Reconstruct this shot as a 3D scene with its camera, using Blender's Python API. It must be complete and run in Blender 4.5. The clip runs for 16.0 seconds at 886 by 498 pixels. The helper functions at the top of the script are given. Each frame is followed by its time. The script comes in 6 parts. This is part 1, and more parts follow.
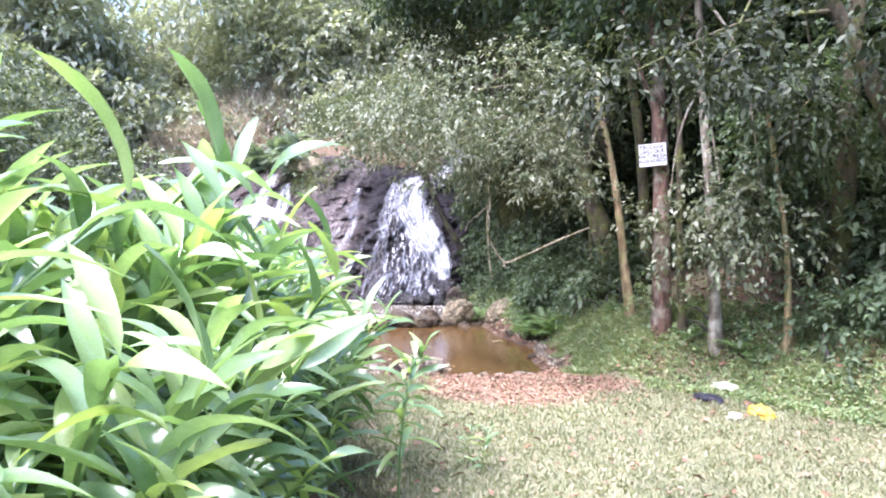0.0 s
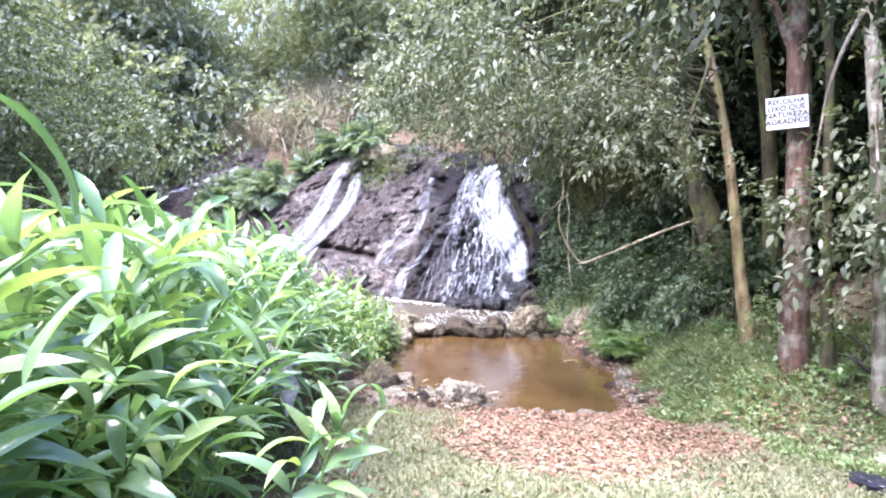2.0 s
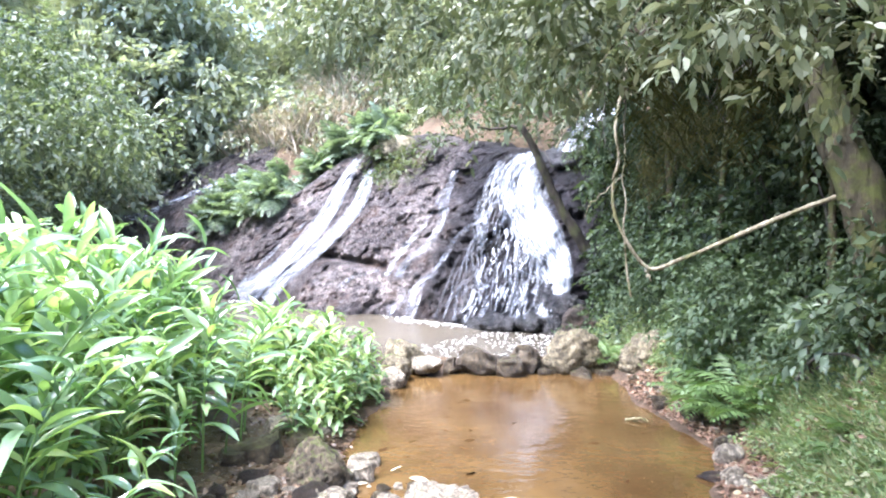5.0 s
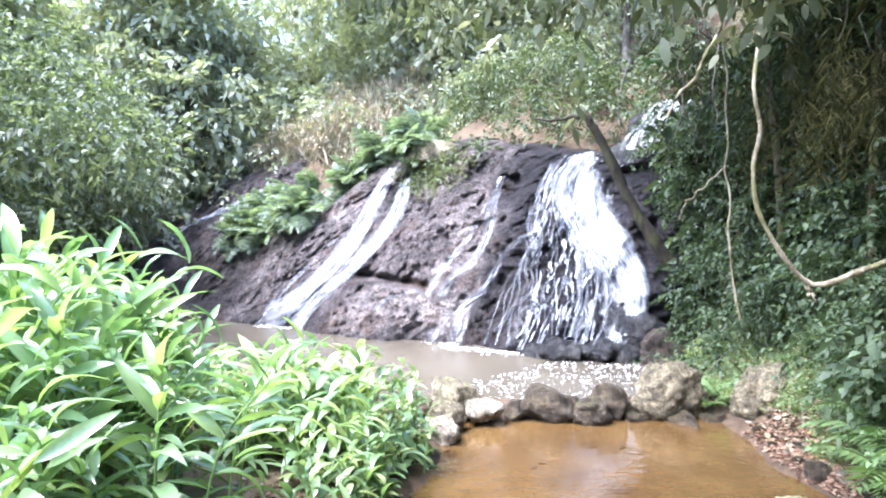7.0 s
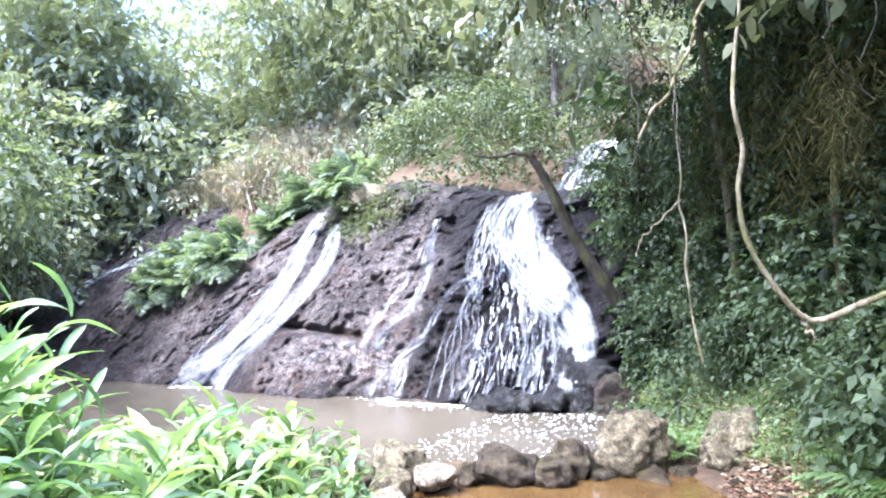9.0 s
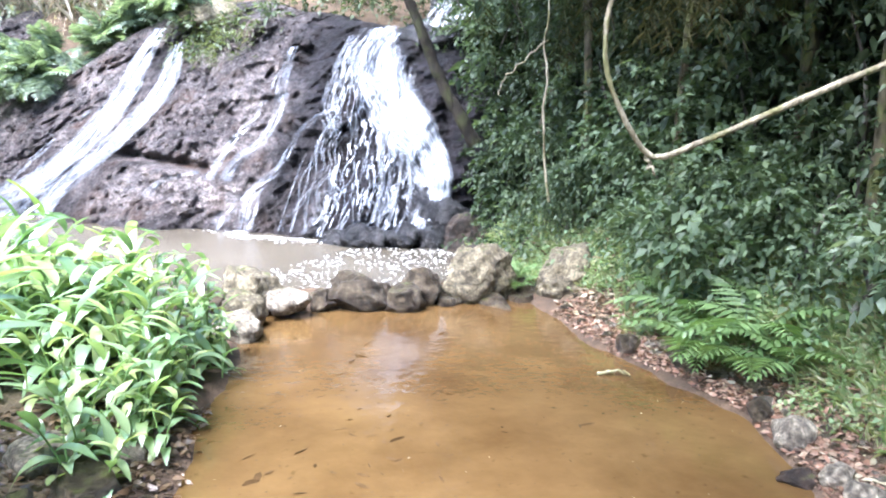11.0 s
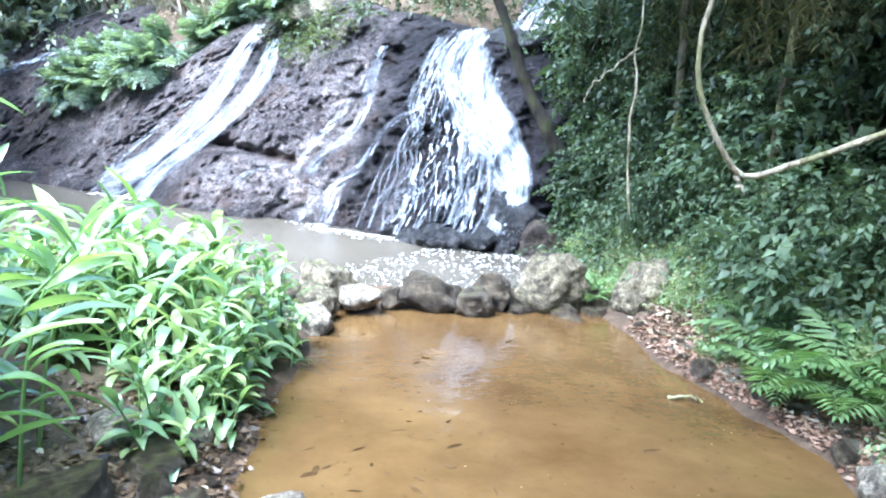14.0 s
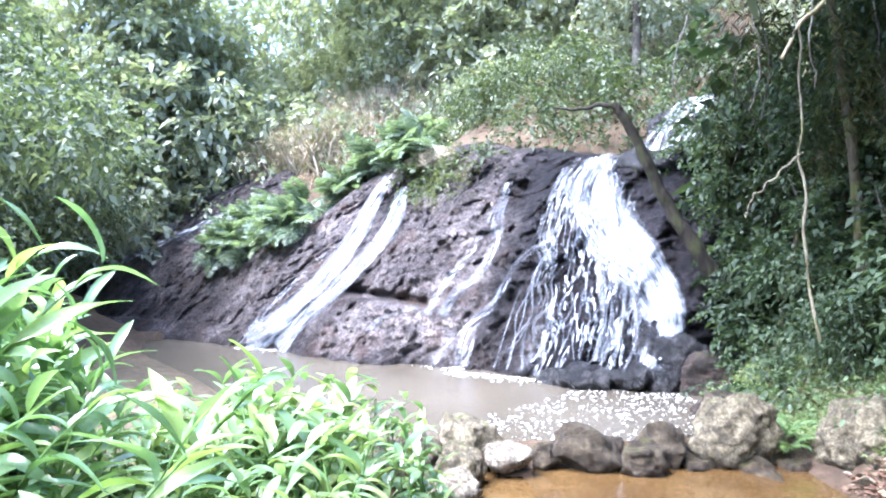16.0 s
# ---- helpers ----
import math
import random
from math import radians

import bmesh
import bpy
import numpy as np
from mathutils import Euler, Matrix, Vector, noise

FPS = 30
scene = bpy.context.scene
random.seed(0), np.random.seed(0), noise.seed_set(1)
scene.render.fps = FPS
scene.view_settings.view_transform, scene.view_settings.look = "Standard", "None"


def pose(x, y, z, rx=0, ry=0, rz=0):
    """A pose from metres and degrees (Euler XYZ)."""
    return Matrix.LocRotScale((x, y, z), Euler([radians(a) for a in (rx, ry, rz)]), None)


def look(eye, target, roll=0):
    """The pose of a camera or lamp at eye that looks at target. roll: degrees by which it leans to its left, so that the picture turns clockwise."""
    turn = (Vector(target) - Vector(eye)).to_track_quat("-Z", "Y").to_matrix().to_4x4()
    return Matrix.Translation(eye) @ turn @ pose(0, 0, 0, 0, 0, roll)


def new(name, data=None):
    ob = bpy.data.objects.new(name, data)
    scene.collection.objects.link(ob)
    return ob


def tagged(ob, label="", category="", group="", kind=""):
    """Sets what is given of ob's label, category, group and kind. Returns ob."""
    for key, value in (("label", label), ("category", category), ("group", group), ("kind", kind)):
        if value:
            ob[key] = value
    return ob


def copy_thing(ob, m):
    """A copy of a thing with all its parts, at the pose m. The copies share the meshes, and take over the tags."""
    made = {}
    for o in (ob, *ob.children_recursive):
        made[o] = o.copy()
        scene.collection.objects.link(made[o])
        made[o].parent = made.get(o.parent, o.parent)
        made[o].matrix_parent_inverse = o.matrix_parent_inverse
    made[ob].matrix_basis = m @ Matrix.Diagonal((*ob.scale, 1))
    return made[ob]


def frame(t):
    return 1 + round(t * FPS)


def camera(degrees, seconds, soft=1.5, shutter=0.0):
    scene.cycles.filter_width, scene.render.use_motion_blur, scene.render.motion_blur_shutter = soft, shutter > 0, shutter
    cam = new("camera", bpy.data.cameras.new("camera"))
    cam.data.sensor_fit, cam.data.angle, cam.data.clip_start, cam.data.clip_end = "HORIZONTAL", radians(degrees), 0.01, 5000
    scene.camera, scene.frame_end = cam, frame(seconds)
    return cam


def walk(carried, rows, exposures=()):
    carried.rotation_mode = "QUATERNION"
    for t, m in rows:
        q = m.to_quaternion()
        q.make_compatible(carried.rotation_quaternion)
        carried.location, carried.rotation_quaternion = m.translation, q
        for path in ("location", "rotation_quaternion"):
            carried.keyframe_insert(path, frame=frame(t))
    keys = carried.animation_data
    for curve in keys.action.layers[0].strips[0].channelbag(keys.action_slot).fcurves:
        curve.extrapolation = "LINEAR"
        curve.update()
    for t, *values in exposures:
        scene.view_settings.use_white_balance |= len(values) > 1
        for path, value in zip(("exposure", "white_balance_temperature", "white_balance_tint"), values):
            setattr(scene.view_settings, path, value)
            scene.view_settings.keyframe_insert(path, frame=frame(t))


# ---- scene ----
# ---- camera ----
cam = camera(68.8, 16.0, soft=2.0)
PATH = [
    (0.0, pose(-1.749, -5.841, 1.728, 88.70, -0.72, -16.44)),
    (0.5, pose(-1.464, -5.444, 1.706, 87.44, 0.21, -16.34)),
    (1.0, pose(-1.199, -5.031, 1.689, 87.79, -1.83, -13.28)),
    (1.5, pose(-0.942, -4.605, 1.672, 88.68, -0.94, -10.45)),
    (2.0, pose(-0.707, -4.165, 1.641, 88.41, -1.81, -7.46)),
    (2.5, pose(-0.490, -3.717, 1.612, 89.35, -0.08, -9.87)),
    (3.0, pose(-0.298, -3.272, 1.589, 87.98, -1.25, -9.83)),
    (3.5, pose(-0.127, -2.846, 1.577, 87.93, -0.66, -9.04)),
    (4.0, pose(0.009, -2.396, 1.554, 87.18, -1.45, -3.81)),
    (4.5, pose(0.096, -1.922, 1.541, 87.85, 0.43, -3.22)),
    (4.7, pose(0.117, -1.743, 1.531, 89.27, -0.51, -3.43)),
    (6.8, pose(0.015, -0.101, 1.479, 88.46, 1.67, -0.79)),
    (7.0, pose(-0.000, -0.000, 1.480, 90.70, 0.68, 0.00)),
    (7.5, pose(-0.045, 0.230, 1.483, 94.10, 2.22, -3.48)),
    (8.0, pose(-0.074, 0.394, 1.485, 94.58, 2.49, -6.12)),
    (8.2, pose(-0.069, 0.455, 1.490, 95.33, 2.07, -5.04)),
    (10.3, pose(-0.159, 0.687, 1.345, 87.65, -0.28, -13.72)),
    (10.5, pose(-0.154, 0.696, 1.338, 85.37, -1.20, -15.39)),
    (11.0, pose(-0.127, 0.686, 1.312, 81.33, -1.12, -18.94)),
    (11.5, pose(-0.118, 0.677, 1.308, 77.11, -3.35, -22.23)),
    (12.0, pose(-0.113, 0.682, 1.296, 71.83, -3.30, -25.37)),
    (12.5, pose(-0.112, 0.678, 1.286, 67.76, -6.40, -26.58)),
    (13.0, pose(-0.114, 0.681, 1.287, 68.72, -5.59, -24.16)),
    (13.5, pose(-0.119, 0.692, 1.298, 75.90, -4.21, -17.77)),
    (14.0, pose(-0.096, 0.703, 1.337, 81.11, -3.87, -11.67)),
    (14.5, pose(-0.073, 0.711, 1.362, 85.72, -0.65, -6.21)),
    (15.0, pose(-0.077, 0.704, 1.373, 89.97, -0.15, -3.52)),
    (15.5, pose(-0.060, 0.748, 1.376, 91.30, 0.20, -1.53)),
    (16.0, pose(-0.139, 1.168, 1.381, 92.47, 0.68, -0.63)),
]
walk(cam, PATH, [(0.0, 2.64, 5700, 28), (2.0, 2.72, 5600, 27), (3.0, 2.9, 5600, 22), (4.0, 3.08, 5600, 18), (7.0, 3.05, 5500, 18), (8.2, 3.05, 5450, 19), (11.0, 3.1, 5450, 16), (12.5, 3.25, 5400, 11), (13.0, 3.25, 5250, 9), (13.5, 3.15, 5150, 8), (14.1, 3.12, 4900, 8), (14.6, 3.1, 5100, 11), (16.0, 3.1, 5250, 18)])

# ---- light ----
world = bpy.data.worlds.new("sky")
scene.world = world
world.use_nodes = True
sky = world.node_tree.nodes.new("ShaderNodeTexSky")
sky.sky_type = "NISHITA"
sky.sun_disc = False
sky.sun_elevation = radians(60)
sky.sun_rotation = radians(240)
sky.air_density, sky.dust_density, sky.ozone_density = 1.0, 1.5, 1.0
world.node_tree.nodes["Background"].inputs["Strength"].default_value = 0.13
world.node_tree.links.new(sky.outputs[0], world.node_tree.nodes["Background"].inputs["Color"])
sun = new("sun", bpy.data.lights.new("sun", "SUN"))
sun.data.energy = 3.15
sun.data.angle = radians(45)
sun.data.color = (1.0, 0.96, 0.88)
sun.matrix_world = look((-6.3, -3.6, 12.6), (0, 0, 0))

# ---- materials ----


def shader(name):
    m = bpy.data.materials.new(name)
    m.use_nodes = True
    return m, m.node_tree, m.node_tree.nodes["Principled BSDF"]


def node(tree, kind, **values):
    n = tree.nodes.new(kind)
    for key, value in values.items():
        n.inputs[key.replace("_", " ")].default_value = value
    return n


def ramp(tree, source, stops):
    n = tree.nodes.new("ShaderNodeValToRGB")
    while len(n.color_ramp.elements) < len(stops):
        n.color_ramp.elements.new(0.5)
    for el, (at, c) in zip(n.color_ramp.elements, stops):
        el.position, el.color = at, (*c, 1) if len(c) == 3 else c
    tree.links.new(source, n.inputs[0])
    return n.outputs[0]


def mix(tree, how, fac, a, b):
    n = tree.nodes.new("ShaderNodeMix")
    n.data_type, n.blend_type = "RGBA", how
    for sock, v in ((n.inputs[0], fac), (n.inputs[6], a), (n.inputs[7], b)):
        if isinstance(v, (int, float)):
            sock.default_value = v
        elif isinstance(v, tuple):
            sock.default_value = (*v, 1)
        else:
            tree.links.new(v, sock)
    return n.outputs[2]


def coords(tree, scale=(1, 1, 1), turn=(0, 0, 0)):
    c = tree.nodes.new("ShaderNodeTexCoord")
    m = tree.nodes.new("ShaderNodeMapping")
    m.inputs["Scale"].default_value = scale
    m.inputs["Rotation"].default_value = [radians(a) for a in turn]
    tree.links.new(c.outputs["Object"], m.inputs[0])
    return m.outputs[0]


def noise_tex(tree, vector, scale, detail=6.0, rough=0.6):
    n = node(tree, "ShaderNodeTexNoise", Scale=scale, Detail=detail, Roughness=rough)
    tree.links.new(vector, n.inputs["Vector"])
    return n.outputs["Fac"]


def bump(tree, bsdf, height, strength, distance):
    b = node(tree, "ShaderNodeBump", Strength=strength, Distance=distance)
    tree.links.new(height, b.inputs["Height"])
    tree.links.new(b.outputs[0], bsdf.inputs["Normal"])


def leaf_mat(name, colors, rough=0.42, glow=0.35, per="island", sheen=0.5, soft=0.78, through_tint=(1.3, 1.4, 0.7)):
    """Leaf: colours vary leaf by leaf, light shines through in part."""
    m, t, b = shader(name)
    if per == "island":
        r = t.nodes.new("ShaderNodeNewGeometry").outputs["Random Per Island"]
    else:
        r = t.nodes.new("ShaderNodeObjectInfo").outputs["Random"]
    n = len(colors)
    col = ramp(t, r, [((i + 0.5) / n, c) for i, c in enumerate(colors)])
    patch = noise_tex(t, coords(t), 1.3, 3)
    col = mix(t, "MULTIPLY", 0.7, col, ramp(t, patch, [(0.3, (0.55, 0.6, 0.5)), (0.7, (1.15, 1.1, 1.0))]))
    fine = noise_tex(t, coords(t), 60, 3)
    col = mix(t, "MULTIPLY", 0.35, col, ramp(t, fine, [(0.3, (0.6, 0.6, 0.6)), (0.7, (1.2, 1.2, 1.2))]))
    hs = node(t, "ShaderNodeHueSaturation", Saturation=soft)
    t.links.new(col, hs.inputs["Color"])
    col = hs.outputs[0]
    t.links.new(col, b.inputs["Base Color"])
    b.inputs["Roughness"].default_value = rough
    b.inputs["Specular IOR Level"].default_value = sheen
    tr = t.nodes.new("ShaderNodeBsdfTranslucent")
    t.links.new(mix(t, "MULTIPLY", 1.0, col, through_tint), tr.inputs[0])
    ms = t.nodes.new("ShaderNodeMixShader")
    ms.inputs[0].default_value = glow
    t.links.new(b.outputs[0], ms.inputs[1])
    t.links.new(tr.outputs[0], ms.inputs[2])
    t.links.new(ms.outputs[0], t.nodes["Material Output"].inputs[0])
    return m


def stone_mat(name, dark, light, moss=0.0, rough=0.85, scale=4.0, relief=0.03):
    m, t, b = shader(name)
    v = coords(t)
    big, fine, grit = noise_tex(t, v, scale * 0.6, 4), noise_tex(t, v, scale * 4, 8, 0.7), noise_tex(t, v, scale * 25, 4)
    col = ramp(t, big, [(0.3, dark), (0.7, light)])
    col = mix(t, "MULTIPLY", 0.9, col, ramp(t, fine, [(0.33, (0.3, 0.29, 0.28)), (0.5, (0.9, 0.88, 0.86)), (0.66, (1.8, 1.75, 1.7))]))
    blot = noise_tex(t, v, scale * 1.6, 5, 0.7)
    col = mix(t, "MULTIPLY", 0.8, col, ramp(t, blot, [(0.4, (0.4, 0.38, 0.36)), (0.55, (1.15, 1.15, 1.12))]))
    crack = t.nodes.new("ShaderNodeTexVoronoi")
    crack.feature = "DISTANCE_TO_EDGE"
    crack.inputs["Scale"].default_value = scale * 0.9
    t.links.new(v, crack.inputs["Vector"])
    col = mix(t, "MULTIPLY", 0.55, col, ramp(t, crack.outputs["Distance"], [(0.0, (0.35, 0.33, 0.32)), (0.06, (1, 1, 1))]))
    if moss:
        g = t.nodes.new("ShaderNodeNewGeometry")
        s = t.nodes.new("ShaderNodeSeparateXYZ")
        t.links.new(g.outputs["Normal"], s.inputs[0])
        where = t.nodes.new("ShaderNodeMath")
        where.operation = "MULTIPLY"
        t.links.new(s.outputs["Z"], where.inputs[0])
        t.links.new(noise_tex(t, v, scale * 1.7, 6), where.inputs[1])
        col = mix(t, "MIX", ramp(t, where.outputs[0], [(0.62 - 0.35 * moss, (0, 0, 0)), (0.75 - 0.3 * moss, (1, 1, 1))]), col, (0.1, 0.11, 0.03))
    t.links.new(col, b.inputs["Base Color"])
    b.inputs["Roughness"].default_value = rough
    h = mix(t, "ADD", 0.3, fine, grit)
    bump(t, b, h, 1.0, relief * 2)
    return m


def bark_mat(name, dark, light, lichen=None):
    m, t, b = shader(name)
    v = coords(t, (1, 1, 0.25))
    n = noise_tex(t, v, 22, 7)
    col = ramp(t, n, [(0.3, dark), (0.7, light)])
    spots = noise_tex(t, coords(t), 5, 4)
    if lichen:
        col = mix(t, "MIX", ramp(t, spots, [(0.48, (0, 0, 0)), (0.58, (1, 1, 1))]), col, lichen)
    stain = noise_tex(t, coords(t, (1, 1, 0.5)), 9, 5, 0.7)
    col = mix(t, "MULTIPLY", 0.85, col, ramp(t, stain, [(0.35, (0.4, 0.38, 0.33)), (0.6, (1.2, 1.2, 1.2))]))
    t.links.new(col, b.inputs["Base Color"])
    b.inputs["Roughness"].default_value = 0.9
    bump(t, b, n, 1.0, 0.035)
    return m


def plain(name, color, rough=0.6, vary=0.3, scale=12):
    m, t, b = shader(name)
    n = noise_tex(t, coords(t), scale, 6)
    lo = tuple(c * (1 - vary) for c in color)
    hi = tuple(min(1, c * (1 + vary)) for c in color)
    t.links.new(ramp(t, n, [(0.3, lo), (0.7, hi)]), b.inputs["Base Color"])
    b.inputs["Roughness"].default_value = rough
    bump(t, b, n, 0.3, 0.01)
    return m


M_SHRUB = leaf_mat("shrub_leaf", [(0.07, 0.12, 0.055), (0.12, 0.185, 0.09), (0.18, 0.255, 0.135), (0.085, 0.14, 0.068)], 0.45, 0.34, "island", 0.3, 0.8)
# the palest of these crown greens is a painted leaf highlight
M_HIGHLIT = leaf_mat("highlit_crown_leaf", [(0.11, 0.145, 0.06), (0.22, 0.255, 0.14), (0.065, 0.09, 0.035), (0.15, 0.185, 0.08), (0.38, 0.4, 0.28)], 0.45, 0.28, "island", 0.4, 0.8, (1.15, 1.2, 0.8))
# bough shade is put into the dark tones, highlights into the last
M_BOUGH = leaf_mat("shaded_bough_leaf", [(0.024, 0.036, 0.017), (0.042, 0.058, 0.029), (0.065, 0.085, 0.045), (0.03, 0.045, 0.02), (0.12, 0.145, 0.09)], 0.55, 0.22, "island", 0.2, 0.75)
M_OLIVE = leaf_mat("olive_leaf", [(0.15, 0.18, 0.06), (0.1, 0.14, 0.045), (0.2, 0.2, 0.09), (0.08, 0.12, 0.045)], 0.42, 0.45)
# forest shade is put into this leaf green by darkening it
M_SHADED = leaf_mat("shaded_forest_leaf", [(0.04, 0.072, 0.032), (0.075, 0.12, 0.055), (0.13, 0.185, 0.09)], 0.5, 0.32, "island", 0.3, 0.8)
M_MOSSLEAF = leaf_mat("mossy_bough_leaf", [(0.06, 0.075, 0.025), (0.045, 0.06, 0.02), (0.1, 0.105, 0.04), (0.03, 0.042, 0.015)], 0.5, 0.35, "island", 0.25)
M_YELLOWMOSS = leaf_mat("yellow_moss", [(0.09, 0.09, 0.025), (0.13, 0.12, 0.035), (0.055, 0.058, 0.016), (0.16, 0.14, 0.06)], 0.9, 0.3, "island", 0.1)
# creeper and canopy greens darkened too, standing for deep shade
M_CREEPER = leaf_mat("shaded_creeper_leaf", [(0.022, 0.04, 0.016), (0.042, 0.068, 0.028), (0.07, 0.1, 0.045)], 0.45, 0.25, "island", 0.25, 0.8)
M_FOREST = leaf_mat("shaded_canopy_leaf", [(0.025, 0.048, 0.022), (0.04, 0.07, 0.033), (0.065, 0.1, 0.05)], 0.6, 0.3, "island", 0.15)
# distance haze is put into these hillside greens by paling them
M_HAZE = leaf_mat("hazed_hillside_leaf", [(0.28, 0.33, 0.2), (0.4, 0.43, 0.3), (0.2, 0.25, 0.14), (0.46, 0.47, 0.35)], 0.55, 0.3, "island", 0.25, 0.6)
M_LEFT = leaf_mat("bank_bush_leaf", [(0.085, 0.125, 0.055), (0.14, 0.185, 0.095), (0.26, 0.31, 0.2), (0.05, 0.075, 0.032)], 0.5, 0.32, "island", 0.3, 0.75)
M_CREST = leaf_mat("crest_leaf", [(0.07, 0.105, 0.045), (0.11, 0.145, 0.07), (0.18, 0.215, 0.125), (0.045, 0.07, 0.03)], 0.5, 0.32, "island", 0.25, 0.78)
# far leaves paled further, the haze being part of their colour
M_HAZEPALE = leaf_mat("hazed_far_leaf", [(0.36, 0.4, 0.28), (0.45, 0.48, 0.37), (0.27, 0.31, 0.2)], 0.55, 0.35, "island", 0.25, 0.65)
M_FERN = leaf_mat("fern_leaf", [(0.14, 0.215, 0.125), (0.23, 0.325, 0.2), (0.34, 0.43, 0.31), (0.09, 0.14, 0.08)], soft=0.72)
M_BANKFERN = leaf_mat("bank_fern_leaf", [(0.16, 0.27, 0.09), (0.22, 0.34, 0.12), (0.12, 0.2, 0.07)], soft=0.9)
M_GINGER = leaf_mat("ginger_leaf", [(0.12, 0.25, 0.08), (0.2, 0.36, 0.13), (0.28, 0.46, 0.19), (0.4, 0.55, 0.11), (0.1, 0.2, 0.07), (0.25, 0.42, 0.18)], 0.22, 0.34, "object", 1.0, 0.78, (1.3, 1.5, 0.7))
M_LOWGINGER = leaf_mat("low_ginger_leaf", [(0.13, 0.26, 0.08), (0.2, 0.35, 0.13), (0.28, 0.43, 0.17), (0.33, 0.42, 0.1)], 0.25, 0.35, "object", 0.9, 0.76)
M_GINGER2 = leaf_mat("ginger_leaf_mass", [(0.14, 0.27, 0.09), (0.21, 0.37, 0.14), (0.29, 0.46, 0.2), (0.4, 0.55, 0.12)], 0.22, 0.34, "island", 1.0, 0.78)
M_STALK = plain("ginger_stalk", (0.13, 0.22, 0.06), 0.5)
M_GRASS = leaf_mat("grass_blade", [(0.2, 0.23, 0.1), (0.28, 0.3, 0.15), (0.34, 0.33, 0.2), (0.17, 0.2, 0.09)], 0.6)
M_WEED = leaf_mat("weed_leaf", [(0.14, 0.22, 0.08), (0.24, 0.35, 0.13), (0.36, 0.44, 0.2), (0.2, 0.33, 0.15), (0.34, 0.34, 0.18)], glow=0.4, soft=0.85)
M_MOSS = leaf_mat("hanging_moss", [(0.045, 0.05, 0.012), (0.068, 0.07, 0.018), (0.1, 0.095, 0.028), (0.028, 0.032, 0.009)], 0.9, 0.3, "island", 0.1)
M_DRY = leaf_mat("dry_grass", [(0.52, 0.4, 0.3), (0.62, 0.5, 0.4), (0.4, 0.29, 0.2), (0.26, 0.27, 0.15)], 0.8, 0.2, soft=0.8)
M_LITTER = leaf_mat("fallen_leaf", [(0.2, 0.085, 0.045), (0.3, 0.145, 0.08), (0.12, 0.055, 0.03), (0.42, 0.29, 0.19), (0.22, 0.12, 0.06), (0.34, 0.19, 0.125), (0.38, 0.24, 0.165), (0.15, 0.075, 0.045)], 0.8, 0.1, soft=0.88)
M_BLEACH = leaf_mat("bleached_leaf", [(0.36, 0.31, 0.22), (0.52, 0.48, 0.38), (0.42, 0.34, 0.2)], 0.7, 0.1, soft=0.95)
M_WET = leaf_mat("wet_leaf", [(0.1, 0.055, 0.03), (0.17, 0.1, 0.05), (0.2, 0.125, 0.07), (0.05, 0.03, 0.018), (0.13, 0.085, 0.05)], 0.35, 0.05, soft=0.95)
M_BANKGRASS = leaf_mat("bank_grass_blade", [(0.25, 0.36, 0.14), (0.34, 0.45, 0.19), (0.46, 0.5, 0.24), (0.42, 0.37, 0.22), (0.24, 0.32, 0.12)], 0.5, 0.42, soft=0.82)
M_BOULDER = stone_mat("mossy_boulder", (0.15, 0.125, 0.078), (0.4, 0.345, 0.23), 0.48, scale=7)
M_DAMROCK = stone_mat("damp_stone", (0.06, 0.046, 0.03), (0.16, 0.128, 0.085), 0.42, 0.33, 6)
M_MOSSROCK = stone_mat("moss_covered_stone", (0.08, 0.062, 0.042), (0.24, 0.195, 0.13), 1.0, 0.9, 6)
M_PALEROCK = stone_mat("pale_stone", (0.29, 0.245, 0.185), (0.6, 0.53, 0.42), 0.32, 0.75, 9)
M_BLACKROCK = stone_mat("wet_black_stone", (0.012, 0.012, 0.014), (0.05, 0.048, 0.05), 0, 0.2, 4)
M_BROWNROCK = stone_mat("brown_stone", (0.028, 0.019, 0.014), (0.085, 0.056, 0.04), 0.35, 0.55, 5)
M_PALEBARK = bark_mat("pale_bark", (0.2, 0.14, 0.07), (0.46, 0.35, 0.2), (0.28, 0.25, 0.11))
M_SPOTBARK = bark_mat("spotted_bark", (0.1, 0.082, 0.06), (0.26, 0.225, 0.17), (0.34, 0.32, 0.26))
M_REDBARK = bark_mat("red_bark", (0.06, 0.035, 0.025), (0.2, 0.115, 0.08), (0.24, 0.205, 0.16))
M_MOSSBARK = bark_mat("mossy_bark", (0.04, 0.035, 0.02), (0.11, 0.09, 0.05), (0.1, 0.11, 0.03))
M_DARKBARK = bark_mat("dark_bark", (0.03, 0.025, 0.02), (0.09, 0.075, 0.06), (0.16, 0.15, 0.12))
M_LOGBARK = bark_mat("wet_log_bark", (0.014, 0.011, 0.008), (0.045, 0.035, 0.022), (0.04, 0.042, 0.014))
M_VINE = bark_mat("vine_bark", (0.16, 0.13, 0.08), (0.46, 0.41, 0.3), (0.2, 0.19, 0.09))


